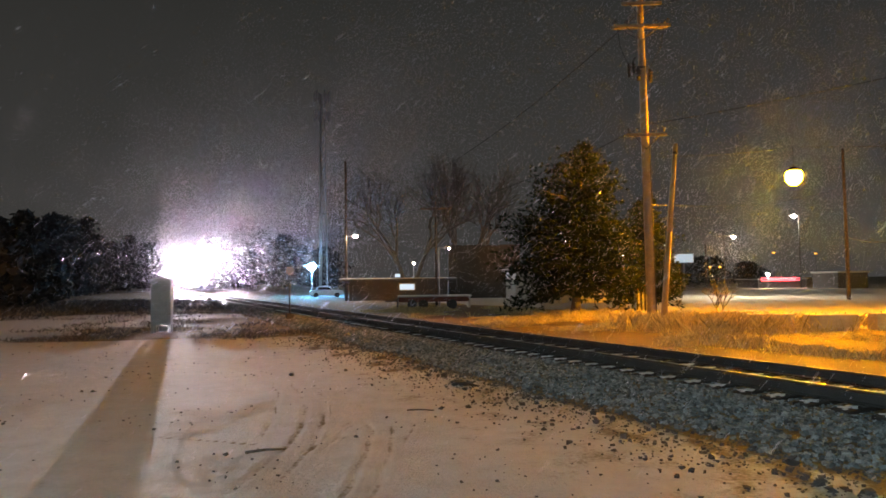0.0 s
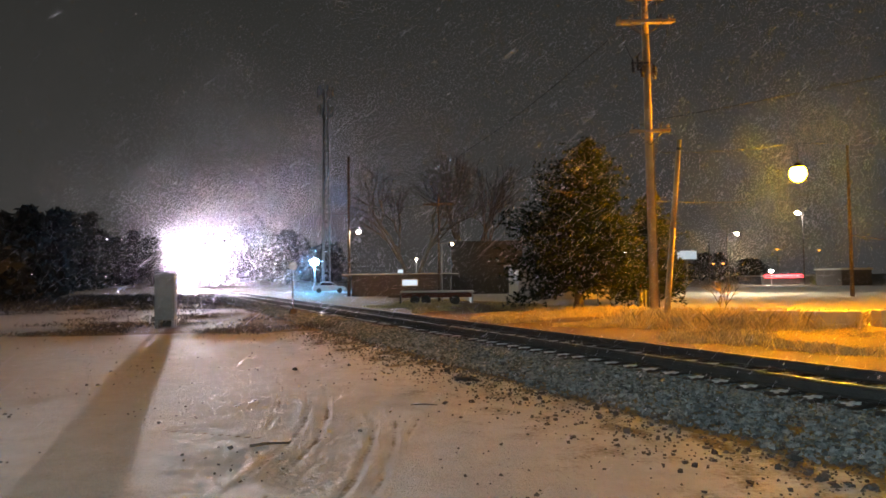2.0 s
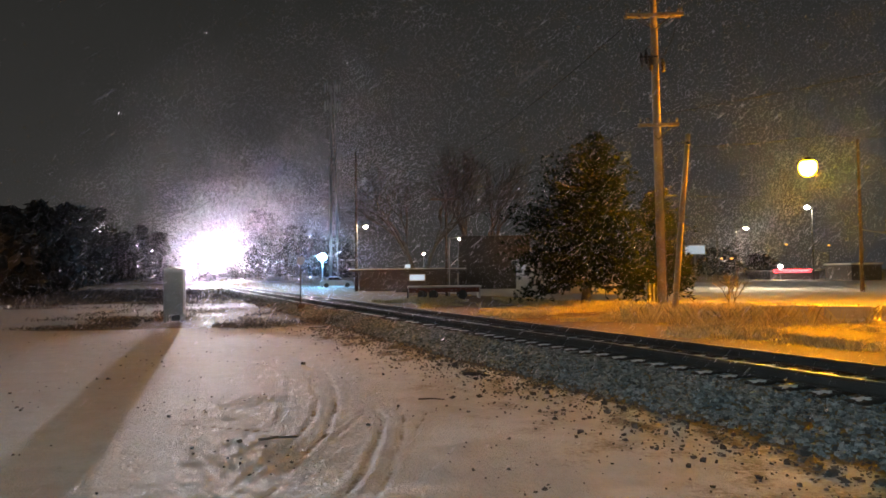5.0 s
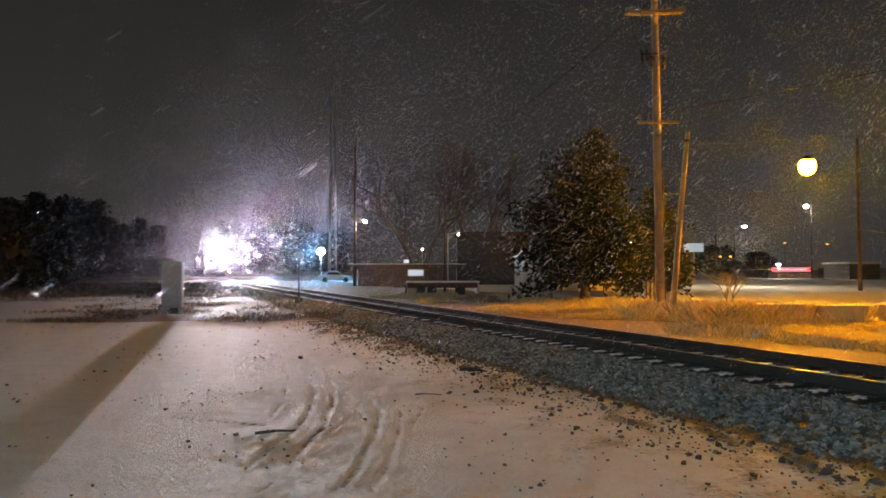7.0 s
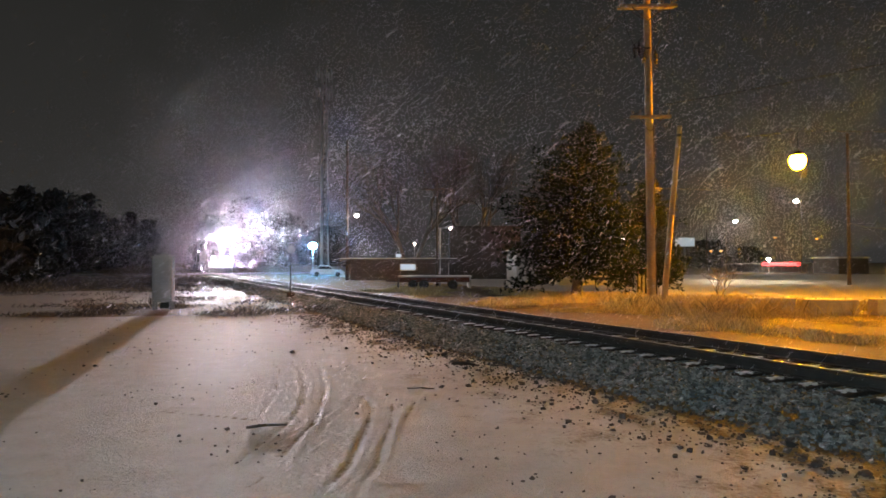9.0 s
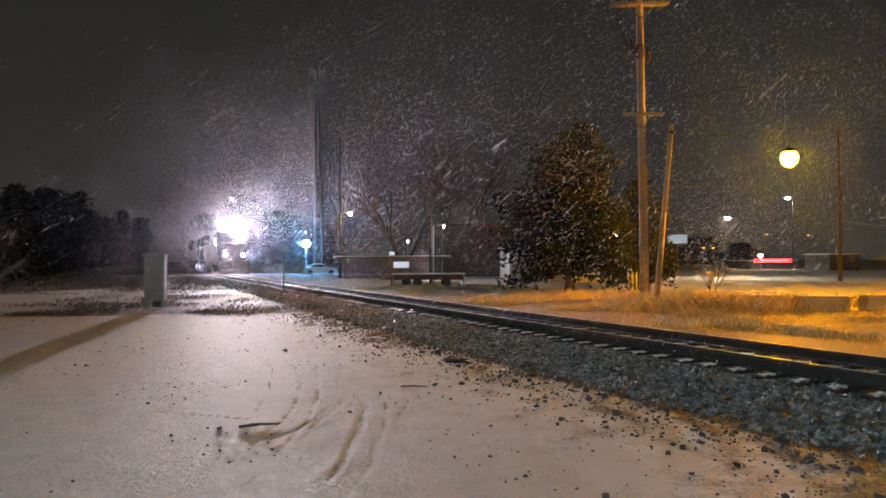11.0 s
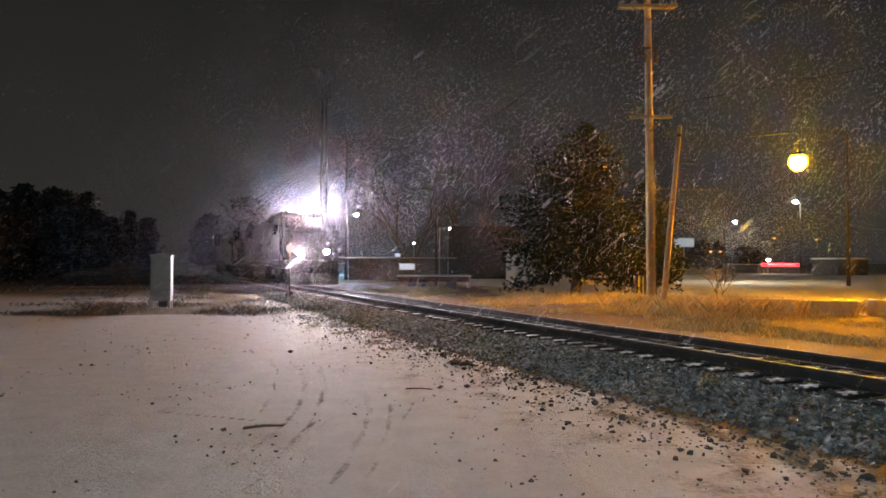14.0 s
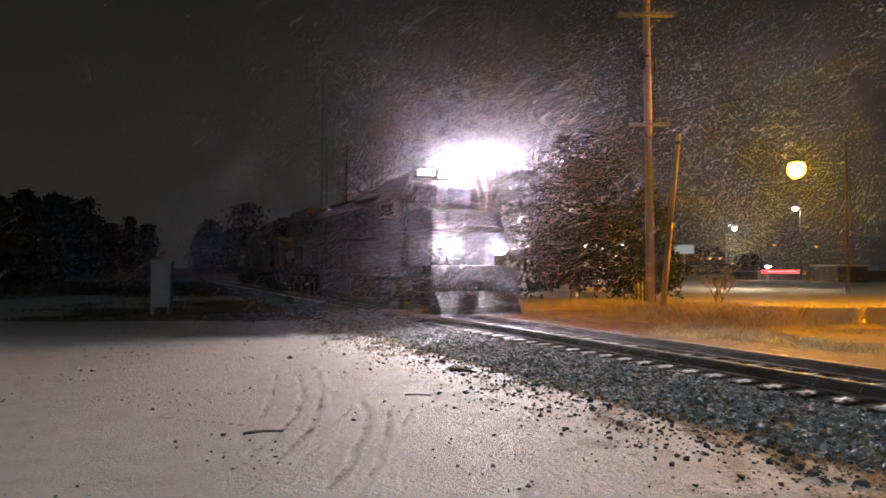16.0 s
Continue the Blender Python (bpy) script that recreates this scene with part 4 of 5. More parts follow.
def build_meter_box():
    root = thing("service_pedestal", "grey electric service pedestal with red stripes", "electric box", pose(11.15, 37.4, 0))
    bm = bmesh.new()
    add_box(bm, (0, 0, 0.62), (0.62, 0.40, 1.26), bevel=0.02)
    part("body", bm, M_GALV, root)
    for x in (-0.22, 0.0, 0.22):
        bm = bmesh.new()
        add_tube(bm, (x, -0.24, 0), (x, -0.24, 1.15), 0.05, n=8)
        part("bollard", bm, M_IRON, root)
        bm = bmesh.new()
        add_tube(bm, (x, -0.24, 1.15), (x, -0.24, 1.55), 0.052, n=8)
        part("bollard_band", bm, M_REDP, root, "red marker band")


build_meter_box()


# ---------------------------------------------------------------- trees and plants
def conifer(x, y, h, rad, seed, label, base=1.0, lean=0.0):
    """A broad cedar: trunk, drooping limbs and thousands of needle sprays."""
    rnd = random.Random(seed)
    root = thing("conifer_tree", label, "tree", pose(x, y, 0))
    bm = bmesh.new()
    zs = [0, 0.5, h * 0.4, h * 0.75, h * 0.97]
    rs = [0.34, 0.27, 0.2, 0.11, 0.02]
    for i in range(4):
        add_tube(bm, (lean * zs[i] / h, 0, zs[i] - 0.05), (lean * zs[i + 1] / h, 0, zs[i + 1]), rs[i], rs[i + 1], n=10, caps=False)
    verts, faces = [], []

    def spray(c, d, s):
        up = Vector((0, 0, 1))
        for _ in range(5):
            dd = (d + Vector((rnd.gauss(0, .5), rnd.gauss(0, .5), rnd.gauss(0, .4)))).normalized()
            side = dd.cross(up + Vector((rnd.gauss(0, .6), rnd.gauss(0, .6), 0)))
            if side.length < 1e-3:
                continue
            side.normalize()
            L, w = s * rnd.uniform(0.7, 1.3), s * rnd.uniform(0.13, 0.26)
            b = len(verts)
            tip, mid = c + dd * L, c + dd * L * 0.45
            lift = dd.cross(side) * w * 0.5
            verts.extend([tuple(c), tuple(mid + side * w), tuple(tip), tuple(mid - side * w), tuple(mid + lift)])
            faces.extend([(b, b + 1, b + 4), (b + 1, b + 2, b + 4), (b + 2, b + 3, b + 4), (b + 3, b, b + 4)])

    levels = int((h - base) / 0.19)
    for k in range(levels):
        u = k / levels
        z = base + (h - base) * u
        prof = (1 - u) ** 0.62 * (0.80 + 0.20 * min(1, u / 0.16)) * rad
        cnt = int(13 + 20 * (1 - u))
        for j in range(cnt):
            a = rnd.uniform(0, 2 * math.pi)
            bump = 0.86 + 0.42 * noise.noise((math.cos(a) * 1.6 + seed, math.sin(a) * 1.6, z * 0.55))
            L = prof * bump * rnd.uniform(0.78, 1.12) * (1 - 0.13 * math.cos(a))
            d = Vector((math.cos(a), math.sin(a), rnd.uniform(-0.22, 0.22) - 0.12 * (1 - u) + 0.35 * u))
            p0 = Vector((lean * z / h, 0, z))
            if L > 0.8 and rnd.random() < 0.35:
                add_tube(bm, p0, p0 + d * L * 0.85, 0.035 * (1.2 - u), 0.008, n=4, caps=False)
            steps = max(2, int(L / 0.26))
            for i in range(steps):
                f = (i + rnd.random()) / steps
                if f < 0.2 and L > 1.5 and u < 0.25:
                    continue
                c = p0 + d * L * f + Vector((rnd.gauss(0, .10), rnd.gauss(0, .10), rnd.gauss(0, .10) - 0.10 * f * f))
                if noise.noise((c.x * 0.9 + x, c.y * 0.9, c.z * 0.9)) < -0.42:
                    continue
                spray(c, d + Vector((0, 0, 0.15)), 0.27 - 0.07 * u)
    part("trunk", bm, M_BARK, root)
    crown = new("crown", raw_mesh("crown", verts, faces, M_NEEDLE))
    crown.parent = root
    tagged(crown, "dense dark evergreen foliage")


conifer(7.0, 35.0, 9.2, 4.8, 3, "large dark evergreen cedar standing in dead grass", 1.40, 0.55)
conifer(12.0, 38.5, 6.7, 3.0, 8, "smaller dark evergreen beside the large cedar", 0.9)


def bare_tree(x, y, h, spread, seed, label, depth=5, r0=0.3, material=None, trunks=1):
    """A leafless tree: trunk forking into limbs, branches and twigs."""
    rnd = random.Random(seed)
    root = thing("bare_tree", label, "tree", pose(x, y, 0), "leafless trees")
    bm, tw = bmesh.new(), bmesh.new()

    def grow(p, d, L, r, lev):
        q = p + d * L
        target = bm if lev < 3 else tw
        mid = p.lerp(q, 0.5) + Vector((rnd.gauss(0, .05), rnd.gauss(0, .05), 0)) * L
        add_tube(target, p, mid, r, r * 0.86, n=6 if lev < 2 else 4 if lev < 3 else 3, caps=False)
        add_tube(target, mid, q, r * 0.86, r * 0.7, n=6 if lev < 2 else 4 if lev < 3 else 3, caps=False)
        if lev >= depth:
            return
        for i in range(3 if lev < 4 else 2):
            nd = (d + Vector((rnd.gauss(0, spread), rnd.gauss(0, spread), rnd.gauss(0.10, 0.2)))).normalized()
            if nd.z < -0.1:
                nd.z = 0.1
            grow(p.lerp(q, rnd.uniform(0.6, 1.0)), nd, L * rnd.uniform(0.62, 0.85), r * 0.62, lev + 1)

    for i in range(trunks):
        lean = Vector((rnd.gauss(0, 0.22), rnd.gauss(0, 0.15), 1)).normalized() if trunks > 1 else Vector((rnd.gauss(0, 0.05), 0, 1)).normalized()
        grow(Vector((0, 0, -0.05)), lean, h * 0.30, r0, 0)
    part("trunk", bm, material or M_BARK, root)
    part("twig_crown", tw, M_TWIG, root)
    return root


bare_tree(-4.6, 80, 20.0, 0.34, 11, "tall leafless tree with upswept branches behind a low building", 6, 0.34, trunks=2)
bare_tree(3.2, 82, 20.0, 0.28, 14, "tall leafless tree with forked upright trunks", 6, 0.34, trunks=2)
bare_tree(12.9, 31.0, 2.2, 0.5, 23, "small leafless shrub in dead grass", 4, 0.03, trunks=3)


def thicket(x, y, w, h, d, seed, label, n=900):
    """A rounded mass of dark brush: stems and a crown of small leaves and twigs."""
    rnd = random.Random(seed)
    root = thing("thicket_tree", label, "tree", pose(x, y, 0), "dark wood beyond the lot")
    bm = bmesh.new()
    for i in range(5):
        a = rnd.uniform(-w * 0.3, w * 0.3)
        add_tube(bm, (a * 0.5, 0, -0.05), (a, rnd.uniform(-1, 1), h * 0.7), 0.16, 0.05, n=6)
    part("trunk", bm, M_BARK, root)
    verts, faces = [], []
    for i in range(n):
        u, v, s = rnd.gauss(0, 0.42), rnd.gauss(0, 0.42), rnd.random()
        z = h * (0.06 + 0.94 * s)
        k = math.sqrt(max(0.03, 1 - (s * 0.97) ** 2.4)) * (0.85 + 0.3 * noise.noise((seed, s * 4, u * 3)))
        c = Vector((u * w * 0.62 * k, v * d * 0.6 * k, z))
        L = rnd.uniform(0.35, 0.95)
        a = Vector((rnd.gauss(0, 1), rnd.gauss(0, 1), rnd.gauss(0.5, 0.7))).normalized() * L
        b2 = Vector((rnd.gauss(0, 1), rnd.gauss(0, 1), rnd.gauss(0, 1))).normalized() * L * 0.5
        b = len(verts)
        verts.extend([tuple(c - a), tuple(c + b2), tuple(c + a), tuple(c - b2)])
        faces.append((b, b + 1, b + 2, b + 3))
    crown = new("crown", raw_mesh("crown", verts, faces, M_BRUSH))
    crown.parent = root
    return root


rt = random.Random(77)
for i in range(58):
    # a wood round the lot, well back from the line on this side
    deg = 44 - i * 0.55
    if deg > 26.5:
        d = min(max(11.5 / math.sin(radians(deg - 24.2)), 62 if i % 2 else 84), 210) + rt.uniform(0, 9)
    else:
        continue
    a = radians(-deg)
    px, py = d * math.sin(a), d * math.cos(a)
    if abs(across(px, py)) < 8:
        continue
    thicket(px, py, rt.uniform(5.5, 8.5) * max(1, d / 95), rt.uniform(6.5, 10.0) * (min(1.6, d / 85) if deg > 24 else 1.1), 5, 100 + i, "dark leafless thicket at the edge of the lot")
for deg in (27.6, 26.6, 25.6, 24.8, 20.3, 19.4, 18.4, 17.3, 16.4):
    # taller wood beyond the bend, on both sides of the line
    px, py = 232 * math.sin(radians(-deg)), 232 * math.cos(radians(-deg)) + rt.uniform(-5, 9)
    if abs(across(px, py)) > 6.5:
        thicket(px, py, 10, rt.uniform(13, 18), 6, 400 + int(deg * 10), "dark tall wood fading into the snowfall", 1100)
for px, py, w, h in ((-62.0, 206, 22, 22), (-74.0, 208, 12, 17), (-49.0, 204, 18, 17), (-37.0, 205, 16, 13)):
    thicket(px, py, w, h, 6, int(400 - px), "dark broad tree beyond the line", 1500)
for i in range(18):
    # far low woods that close the horizon
    a = radians(-47 + i * 1.6)
    if abs(across(340 * math.sin(a), 340 * math.cos(a))) > 12:
        thicket(340 * math.sin(a), 340 * math.cos(a), 26, rt.uniform(8, 14), 9, 300 + i, "dark low wood on the horizon", 700)
for i in range(14):
    thicket(60 + i * 6 - 45, 190 + rt.uniform(-6, 14), 9, rt.uniform(6, 9), 5, 200 + i, "dark distant tree line beyond the street", 420)


def build_grass():
    """Dead grass between the track and the street, in tufts."""
    rnd = random.Random(9)
    verts, faces = [], []

    def blade(x, y, z, L, lean):
        a = rnd.uniform(0, 6.3)
        w = rnd.uniform(0.004, 0.008) * (1 + y / 35)
        dx, dy = math.cos(a), math.sin(a)
        tx, ty = rnd.gauss(0, lean) * L, rnd.gauss(0, lean) * L
        b = len(verts)
        verts.extend([(x - dx * w, y - dy * w, z), (x + dx * w, y + dy * w, z), (x + tx * 0.45 + dx * w * .7, y + ty * 0.45 + dy * w * .7, z + L * 0.6), (x + tx, y + ty, z + L)])
        faces.extend([(b, b + 1, b + 2), (b, b + 2, b + 3)])

    def tuft(x, y, n, L, s, lean=0.45):
        z = height(x, y) - 0.01
        for _ in range(n):
            blade(x + rnd.gauss(0, s), y + rnd.gauss(0, s), z, L * rnd.uniform(0.4, 1.1), lean)

    for _ in range(5200):
        y = rnd.uniform(9, 46)
        q = rnd.uniform(3.6, 13.5)
        c = on_track(y, q)
        if c.y < 7 or abs(c.x) > c.y * 0.95 + 4:
            continue
        k = noise.noise((c.x * 0.3, c.y * 0.3, 5.0))
        if k < -0.15 + 0.45 * (1 - smooth(3.6, 6.0, q)):
            continue
        tuft(c.x, c.y, 14, (0.08 + 0.22 * max(0, k + 0.2)) * (0.55 if c.x > 9.5 and c.y < 23 else 1), 0.16)
    # taller weeds round the barrier blocks, poles and cedar
    for cx, cy, sx, sy, n, L in ((10.2, 24.0, 1.4, 1.0, 330, 0.62), (11.4, 22.4, 1.0, 0.4, 70, 0.22), (15.6, 21.3, 1.2, 0.5, 70, 0.22), (8.4, 26.6, 0.8, 0.9, 110, 0.5), (7.0, 34.6, 2.0, 1.0, 120, 0.35), (14.0, 24.6, 2.2, 0.8, 150, 0.4)):
        for _ in range(n):
            tuft(rnd.gauss(cx, sx), rnd.gauss(cy, sy), 14, L, 0.17, 0.42)
    tagged(new("dead_grass", raw_mesh("dead_grass", verts, faces, M_GRASS)), "tawny dead grass and weeds poking through thin snow", "grass", kind="stuff")
    verts.clear(), faces.clear()
    # weeds and rubble strip around the cabinet and switch stand
    for _ in range(5200):
        y = 22 + 55 * rnd.random() ** 1.6
        x = rnd.uniform(-0.72 * y, -0.05 * y)
        if across(x, y) > -2.6 or (x < -17 and y < 36):
            continue
        if noise.noise((x * 0.35, y * 0.35, 8.0)) < -0.05 - 0.25 * smooth(34, 50, y):
            continue
        tuft(x, y, 6, 0.16 + 0.28 * smooth(34, 55, y), 0.22 + 0.004 * y, 0.7)
    tagged(new("weeds", raw_mesh("weeds", list(verts), list(faces), M_TWIG)), "dark withered weeds along the edge of the lot", "weeds", kind="stuff")


build_grass()


def build_clods():
    """Crumbs of earth, gravel and frozen snow lying all over the lot, too many to count."""
    rnd = random.Random(31)
    verts, faces = [], []
    for k in range(7200):
        if k < 2300:
            y = 3.2 + 19 * rnd.random() ** 1.3
            x = rnd.uniform(-0.75, 0.6) * y
        else:
            c = on_track(rnd.uniform(3.5, 24), -3.1 - abs(rnd.gauss(0, 0.9)))
            x, y = c.x, c.y
        if across(x, y) > -3.0 or y < 2.9 or noise.noise((x * 0.7, y * 0.7, 12.0)) < 0.08 and k < 2300:
            continue
        r = rnd.uniform(0.005, 0.013) * (1.8 if rnd.random() < 0.16 else 1) * (1 + y / 30)
        m = Euler((rnd.uniform(-.4, .4), rnd.uniform(-.4, .4), rnd.uniform(0, 6.3))).to_matrix()
        b, z = len(verts), height(x, y) + r * 0.3
        verts.extend([tuple(m @ Vector(v) + Vector((x, y, z))) for v in stone_verts(r, rnd)])
        faces.extend([tuple(b + i for i in f) for f in CUBE])
    tagged(new("gravel_crumbs", raw_mesh("gravel_crumbs", verts, faces, M_STONE1)), "dark crumbs of gravel and earth scattered on snow", "gravel", kind="stuff")


build_clods()


def build_car(x, y, rz, label):
    """A small parked saloon: body, cabin, glass, wheels and lamps."""
    root = thing("parked_car", label, "car", pose(x, y, 0, 0, 0, rz))
    bm = bmesh.new()
    add_prism(bm, [(-2.15, 0.32), (2.15, 0.32), (2.2, 0.62), (1.95, 0.84), (0.95, 0.92), (-1.55, 0.94), (-2.1, 0.88), (-2.2, 0.6)], "y", -0.86, 0.86)
    bmesh.ops.bevel(bm, geom=bm.edges[:], offset=0.06, segments=2, affect="EDGES")
    part("body", bm, M_CAR, root)
    bm = bmesh.new()
    add_prism(bm, [(-1.45, 0.92), (0.95, 0.92), (0.25, 1.40), (-1.0, 1.42)], "y", -0.74, 0.74)
    bmesh.ops.bevel(bm, geom=bm.edges[:], offset=0.05, segments=2, affect="EDGES")
    cabin = part("cabin", bm, M_CAR, root)
    for s in (-0.735, 0.735):
        bm = bmesh.new()
        add_prism(bm, [(-1.25, 0.98), (0.72, 0.98), (0.2, 1.33), (-0.95, 1.34)], "y", s - 0.02, s + 0.02)
        part("side_window", bm, M_GLASS, cabin)
    bm = bmesh.new()
    add_tube(bm, (0, -0.1, 0), (0, 0.1, 0), 0.32, n=18)
    tyre = mesh_of("wheel", bm, M_IRON)
    for wx in (-1.35, 1.35):
        for wy in (-0.78, 0.78):
            w = new("wheel", tyre)
            w.parent = root
            w.location = (wx, wy, 0.32)
    bm = bmesh.new()
    add_box(bm, (-0.35, 0, 1.44), (1.2, 1.3, 0.05), bevel=0.02)
    part("roof_snow", bm, M_SNOW, cabin, "snow on the car roof")


build_car(-15.4, 86.5, 12, "pale parked car under a bluish floodlight")


def build_roof_sign():
    root = thing("roof_sign", "small lit blank sign on the roof of the low shed", "sign", pose(-4.7, 67.6, 2.25))
    bm = bmesh.new()
    add_box(bm, (0, 0, 0.27), (0.62, 0.12, 0.42))
    part("box", bm, M_IRON, root)
    bm = bmesh.new()
    add_box(bm, (0, -0.07, 0.27), (0.54, 0.02, 0.34))
    part("face", bm, G_WIN, root, "plain lit sign face")
    for x in (-0.2, 0.2):
        bm = bmesh.new()
        add_tube(bm, (x, 0, -0.02), (x, 0, 0.1), 0.03, n=6)
        part("leg", bm, M_IRON, root)


build_roof_sign()
street_lamp(-3.4, 75.5, 4.0, G_DIM, "small white lamp behind the low shed", (0, 0), 0.1, 0.04)


# small debris lying on the snow
def stick(x, y, rz, L, r, label, material):
    bm = bmesh.new()
    add_tube(bm, (-L / 2, 0, r), (0, 0.02, r * 1.4), r, r * 0.9, n=6)
    add_tube(bm, (0, 0.02, r * 1.4), (L / 2, -0.01, r), r * 0.9, r * 0.6, n=6)
    solid("stick", bm, material, label, "stick", "debris on the snow", m=pose(x, y, height(x, y) + 0.005, 0, 0, rz))


stick(0.34, 11.4, -28, 0.45, 0.035, "dark broken wooden stick on the snow", M_TIE)
stick(-1.95, 7.2, 18, 0.42, 0.018, "thin dark stick half buried in snow", M_BARK)
stick(-0.35, 9.4, -4, 0.38, 0.012, "thin dark stick half buried in snow", M_BARK)


# ---------------------------------------------------------------- falling snow, and flakes added for lamp glare and halos
def flake_cloud(name, label, seed, n, place, v, size, lo, hi, material=None, tent=False, grow=0.0):
    """Many flakes drifting together with the speed v. place gives random points of the room they cross; with grow,
    flakes far off are enlarged to thicken the haze.
    """
    rng = np.random.default_rng(seed)
    c = place(rng, n)
    s = size * rng.uniform(0.5, 1.35, n) * (1 + grow * np.maximum(c[:, 1], 0))
    c = c - rng.uniform(lo, hi, n)[:, None] * np.array(v)
    e1 = rng.normal(size=(n, 3))
    e1 /= np.linalg.norm(e1, axis=1)[:, None]
    e2 = np.cross(e1, rng.normal(size=(n, 3)))
    e2 /= np.linalg.norm(e2, axis=1)[:, None]
    e3 = np.cross(e1, e2)
    shape = ((1, 0, 0.1), (-0.6, 0.8, -0.1), (-0.5, -0.8, 0.1)) + (((0, 0, 0.45),) if tent else ())
    verts = np.stack([c + s[:, None] * (p[0] * e1 + p[1] * e2 + p[2] * e3) for p in shape], axis=1).reshape(-1, 3)
    tris = np.array(((0, 1, 3), (1, 2, 3), (2, 0, 3)) if tent else ((0, 1, 2),))
    index = (np.arange(n)[:, None, None] * len(shape) + tris[None]).reshape(-1)
    me = bpy.data.meshes.new(name)
    me.vertices.add(len(verts))
    me.vertices.foreach_set("co", verts.reshape(-1).astype(np.float32))
    me.loops.add(len(index))
    me.loops.foreach_set("vertex_index", index.astype(np.int32))
    me.polygons.add(len(index) // 3)
    me.polygons.foreach_set("loop_start", np.arange(0, len(index), 3, dtype=np.int32))
    me.update(calc_edges=True)
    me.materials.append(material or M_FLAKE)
    return tagged(new(name, me), label, "snowfall", kind="stuff")


def cols(*axes):
    return np.stack(axes, axis=1)


def room_near(r, n):
    y = r.uniform(1.6, 15, n)
    return cols(r.uniform(-0.75, 0.75, n) * y, y, -0.3 + r.random(n) * (2.1 + y * 0.5))


def room_line(r, n):
    """Round the line of the track, out to where the train comes from; half is packed close to it for the headlight's
    halo.
    """
    y = 34 + 150 * r.random(n) ** 1.1
    broad = r.random(n) < 0.5
    q = r.normal(size=n) * np.where(broad, 15.0, 4.0)
    z = np.abs(4.6 + r.normal(size=n) * np.where(broad, 14.0, 6.0))
    return cols(9.563 - 0.45467 * y + 0.91 * q, y + 0.41 * q, np.maximum(0.2, z))


def room_far(r, n):
    y = 14 + 66 * r.random(n) ** 0.8
    return cols(r.uniform(-0.75, 0.75, n) * y, y, r.random(n) * (1.8 + y * 0.45))


def room_close(r, n):
    y = r.uniform(0.75, 2.3, n)
    return cols(r.uniform(-0.75, 0.75, n) * y, y, 1.9 + r.uniform(-0.5, 0.5, n) * y)


def room_mid(r, n):
    y = r.uniform(7, 48, n)
    return cols(r.uniform(-0.7, 0.8, n) * np.minimum(y, 26), y, r.random(n) * np.minimum(1.8 + y * 0.45, 17))


def room_beam(r, n):
    """Over the near track and the foot of the trees."""
    y = r.uniform(7, 30, n)
    return cols(r.uniform(-0.35, 0.8, n) * y, y, 0.4 + r.random(n) * (1.4 + y * 0.4))


def room_lamp(r, n):
    k = np.full(n, 5.0)
    return cols(15.1 + r.normal(size=n) * k, 27.4 + r.normal(size=n) * k, 6.2 + r.normal(size=n) * k * 0.9)


def room_road(r, n):
    lamps = np.array(((27.5, 62.0, 4.6), (27.5, 62.0, 4.6), (59.0, 108.0, 10.5), (66.0, 155.0, 5.0), (86.0, 155.0, 7.0)))
    at = lamps[r.integers(0, 5, n)]
    k = at[:, 1] / 40
    return cols(at[:, 0] + r.normal(size=n) * 1.7 * k, at[:, 1] + r.normal(size=n) * 1.2 * k, np.maximum(0.2, at[:, 2] + r.normal(size=n) * 1.4 * k))


def room_flood(r, n):
    k = np.where(r.random(n) < 0.5, 1.2, 3.0)
    return cols(-17.6 + r.normal(size=n) * k, 87.0 + r.normal(size=n) * k, np.maximum(0.2, 4.5 + r.normal(size=n) * k))


def room_glare(r, n):
    """Round the front of the locomotive, in its own space: made-up flakes for the headlight's glare."""
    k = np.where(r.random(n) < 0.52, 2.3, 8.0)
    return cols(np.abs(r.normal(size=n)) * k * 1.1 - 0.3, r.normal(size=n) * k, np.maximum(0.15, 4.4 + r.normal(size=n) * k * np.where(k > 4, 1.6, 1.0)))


V_NEAR, V_MID, V_LINE, V_FAR = (-1.5, -0.5, -1.3), (-1.1, -0.4, -1.1), (-0.7, -0.4, -0.8), (-1.0, -0.4, -1.0)
STILL = (0.0, 0.0, 0.0)
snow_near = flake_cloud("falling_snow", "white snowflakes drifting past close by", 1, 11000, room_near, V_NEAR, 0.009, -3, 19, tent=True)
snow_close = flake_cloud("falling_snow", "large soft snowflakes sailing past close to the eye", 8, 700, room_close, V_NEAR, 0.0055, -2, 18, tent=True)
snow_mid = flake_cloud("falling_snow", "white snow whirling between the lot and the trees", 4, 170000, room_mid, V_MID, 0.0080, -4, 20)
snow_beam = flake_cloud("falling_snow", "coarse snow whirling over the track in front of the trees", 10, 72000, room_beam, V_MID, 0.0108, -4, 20)
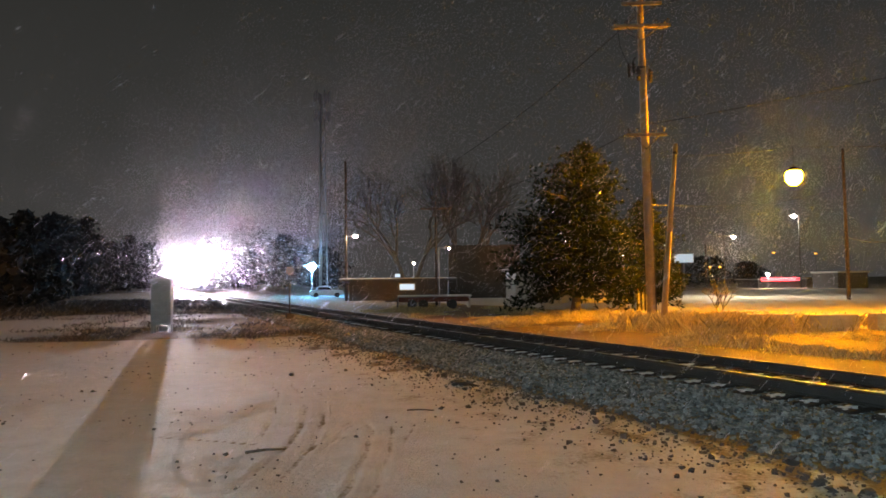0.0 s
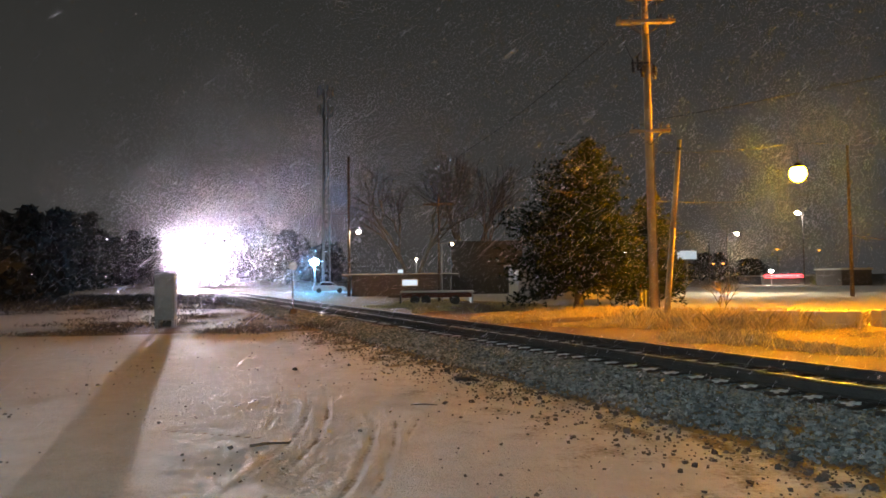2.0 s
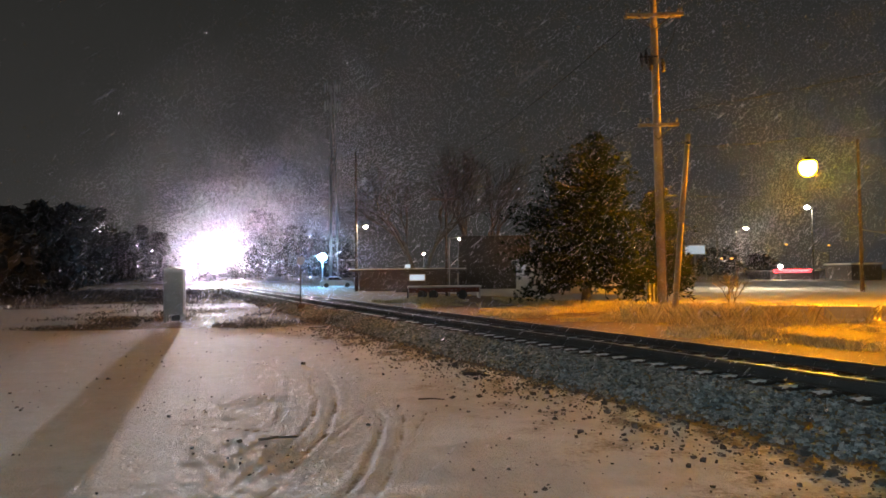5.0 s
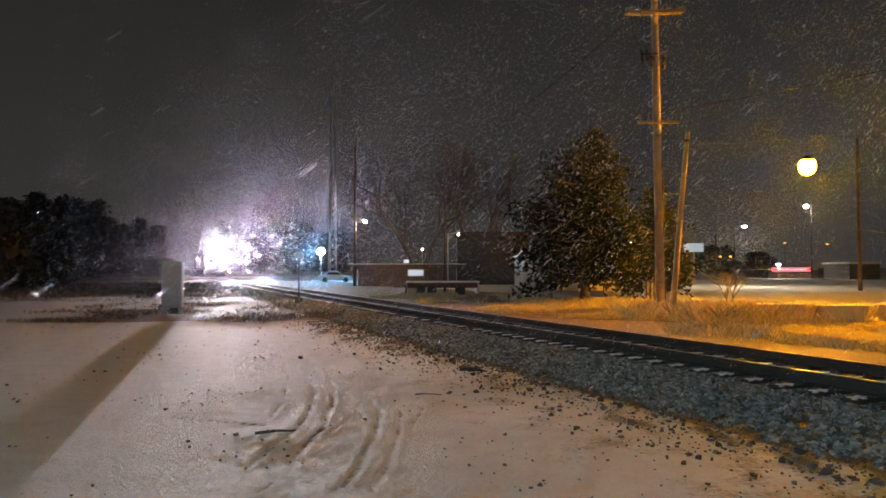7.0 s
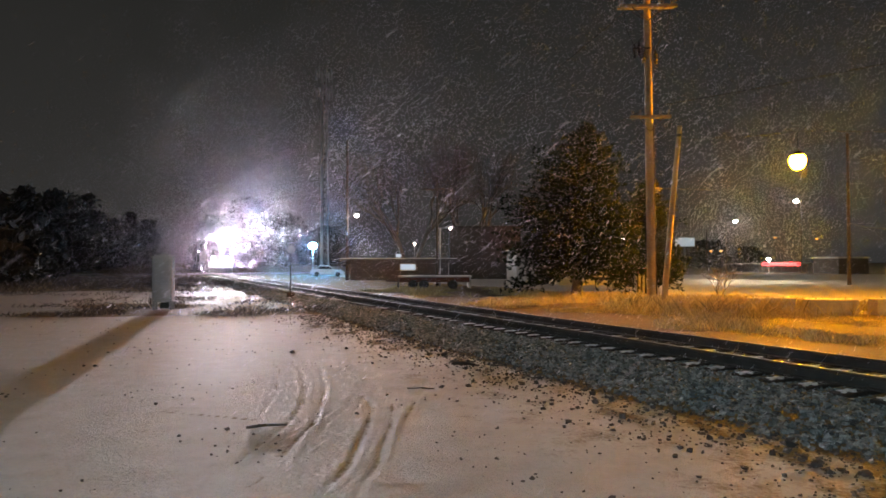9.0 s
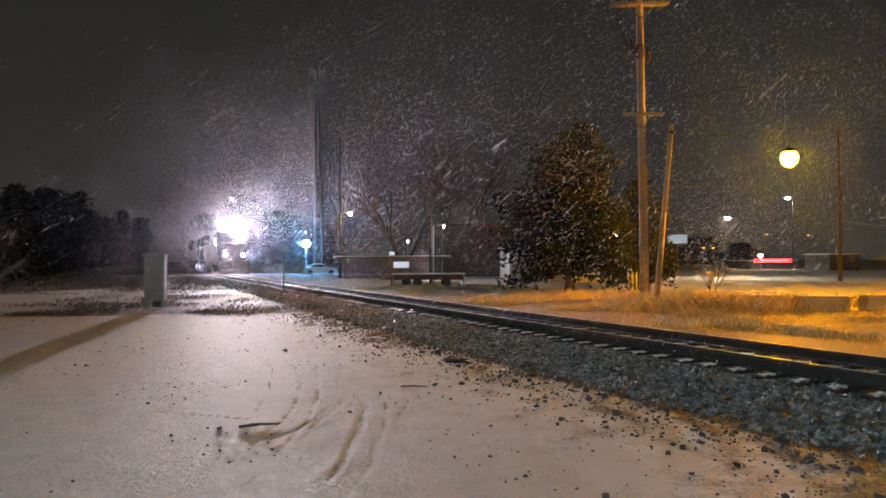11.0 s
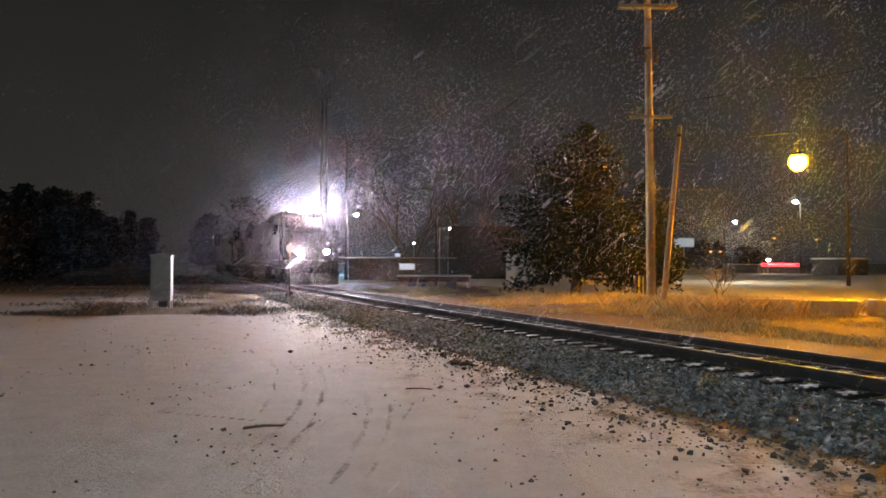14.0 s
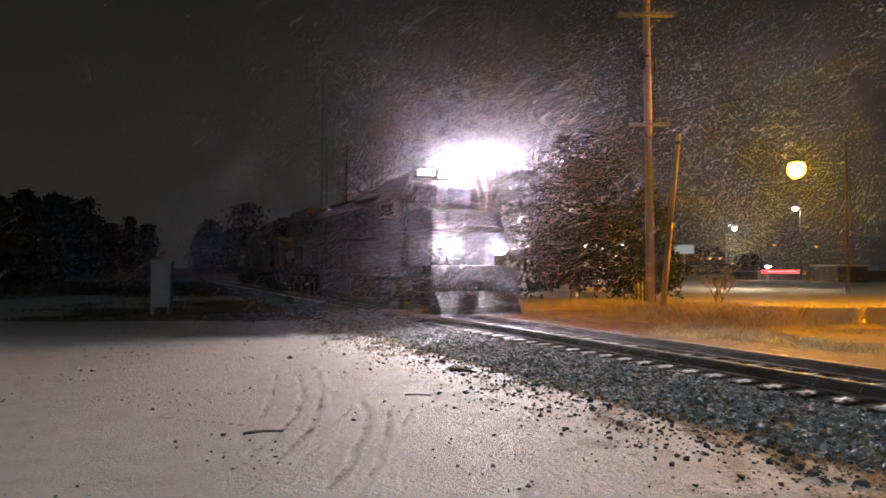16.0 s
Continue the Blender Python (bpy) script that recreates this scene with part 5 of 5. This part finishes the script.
# far flakes oversized and crowded on the line to build up headlight haze
snow_line = flake_cloud("falling_snow", "fine snow falling in the headlight beams along the track, enlarged far off to thicken the haze", 2, 420000, room_line, V_LINE, 0.0038, -5, 21, M_HALO_FLAKE, grow=0.06)
snow_far = flake_cloud("falling_snow", "fine snow falling over the street and trees", 3, 60000, room_far, V_FAR, 0.009, -5, 21)
# next three: extra flakes gathered round lamps, added to make their halos
snow_lamp = flake_cloud("falling_snow", "snow falling through the orange light of a street lamp, thickened to make its halo", 6, 100000, room_lamp, V_FAR, 0.0070, -5, 21)
snow_flood = flake_cloud("falling_snow", "snow falling through the bluish light of a floodlight, thickened to make its halo", 7, 34000, room_flood, V_LINE, 0.018, -5, 21)
snow_road = flake_cloud("falling_snow", "snow falling round the lamps along the street, thickened to make their haze", 9, 70000, room_road, V_LINE, 0.02, -5, 21)
# extra flakes carried with the train, added to imitate the headlight's glare
glare_flakes = flake_cloud("headlight_glare", "flakes packed round the locomotive's front, added to make the headlight's glare", 5, 290000, room_glare, STILL, 0.0089, 0, 1, M_HALO_FLAKE)


# ---------------------------------------------------------------- what moves
def train_pose(y):
    """The pose of a rail vehicle whose headlight stands at depth y."""
    a, b = on_track(y + 2.5, 0), on_track(y + 16, 0)
    d = (a - b).normalized()
    c = on_track(y, 0)
    return pose(c.x, c.y, RAIL_TOP, 0, 0, math.degrees(math.atan2(d.y, d.x)))


Y_END, SPEED = 21.6, 9.2


def motions():
    times = [i * 1.0 for i in range(17)]
    walk(loco, [(t, train_pose(Y_END + SPEED * (16 - t))) for t in times])
    walk(glare_flakes, [(t, train_pose(Y_END + SPEED * (16 - t))) for t in times])
    walk(loco2, [(t, train_pose(Y_END + 21.3 + SPEED * (16 - t))) for t in times])
    steps = [i * 0.0666667 for i in range(241)]
    for w in loco_w + loco2_w:
        # about ten metres a second on wheels of 1.02 m: a turn in 0.32 s
        walk(w, [(t, Matrix.Translation(w.location) @ Matrix.Rotation(t * 10.1 / 0.51, 4, "Y")) for t in steps])
    for ob, v in ((snow_close, V_NEAR), (snow_near, V_NEAR), (snow_mid, V_MID), (snow_beam, V_MID), (snow_line, V_LINE), (snow_far, V_FAR), (snow_lamp, V_FAR), (snow_flood, V_LINE), (snow_road, V_LINE)):
        walk(ob, [(t, pose(v[0] * t, v[1] * t, v[2] * t)) for t in (0.0, 8.0, 16.0)])


motions()
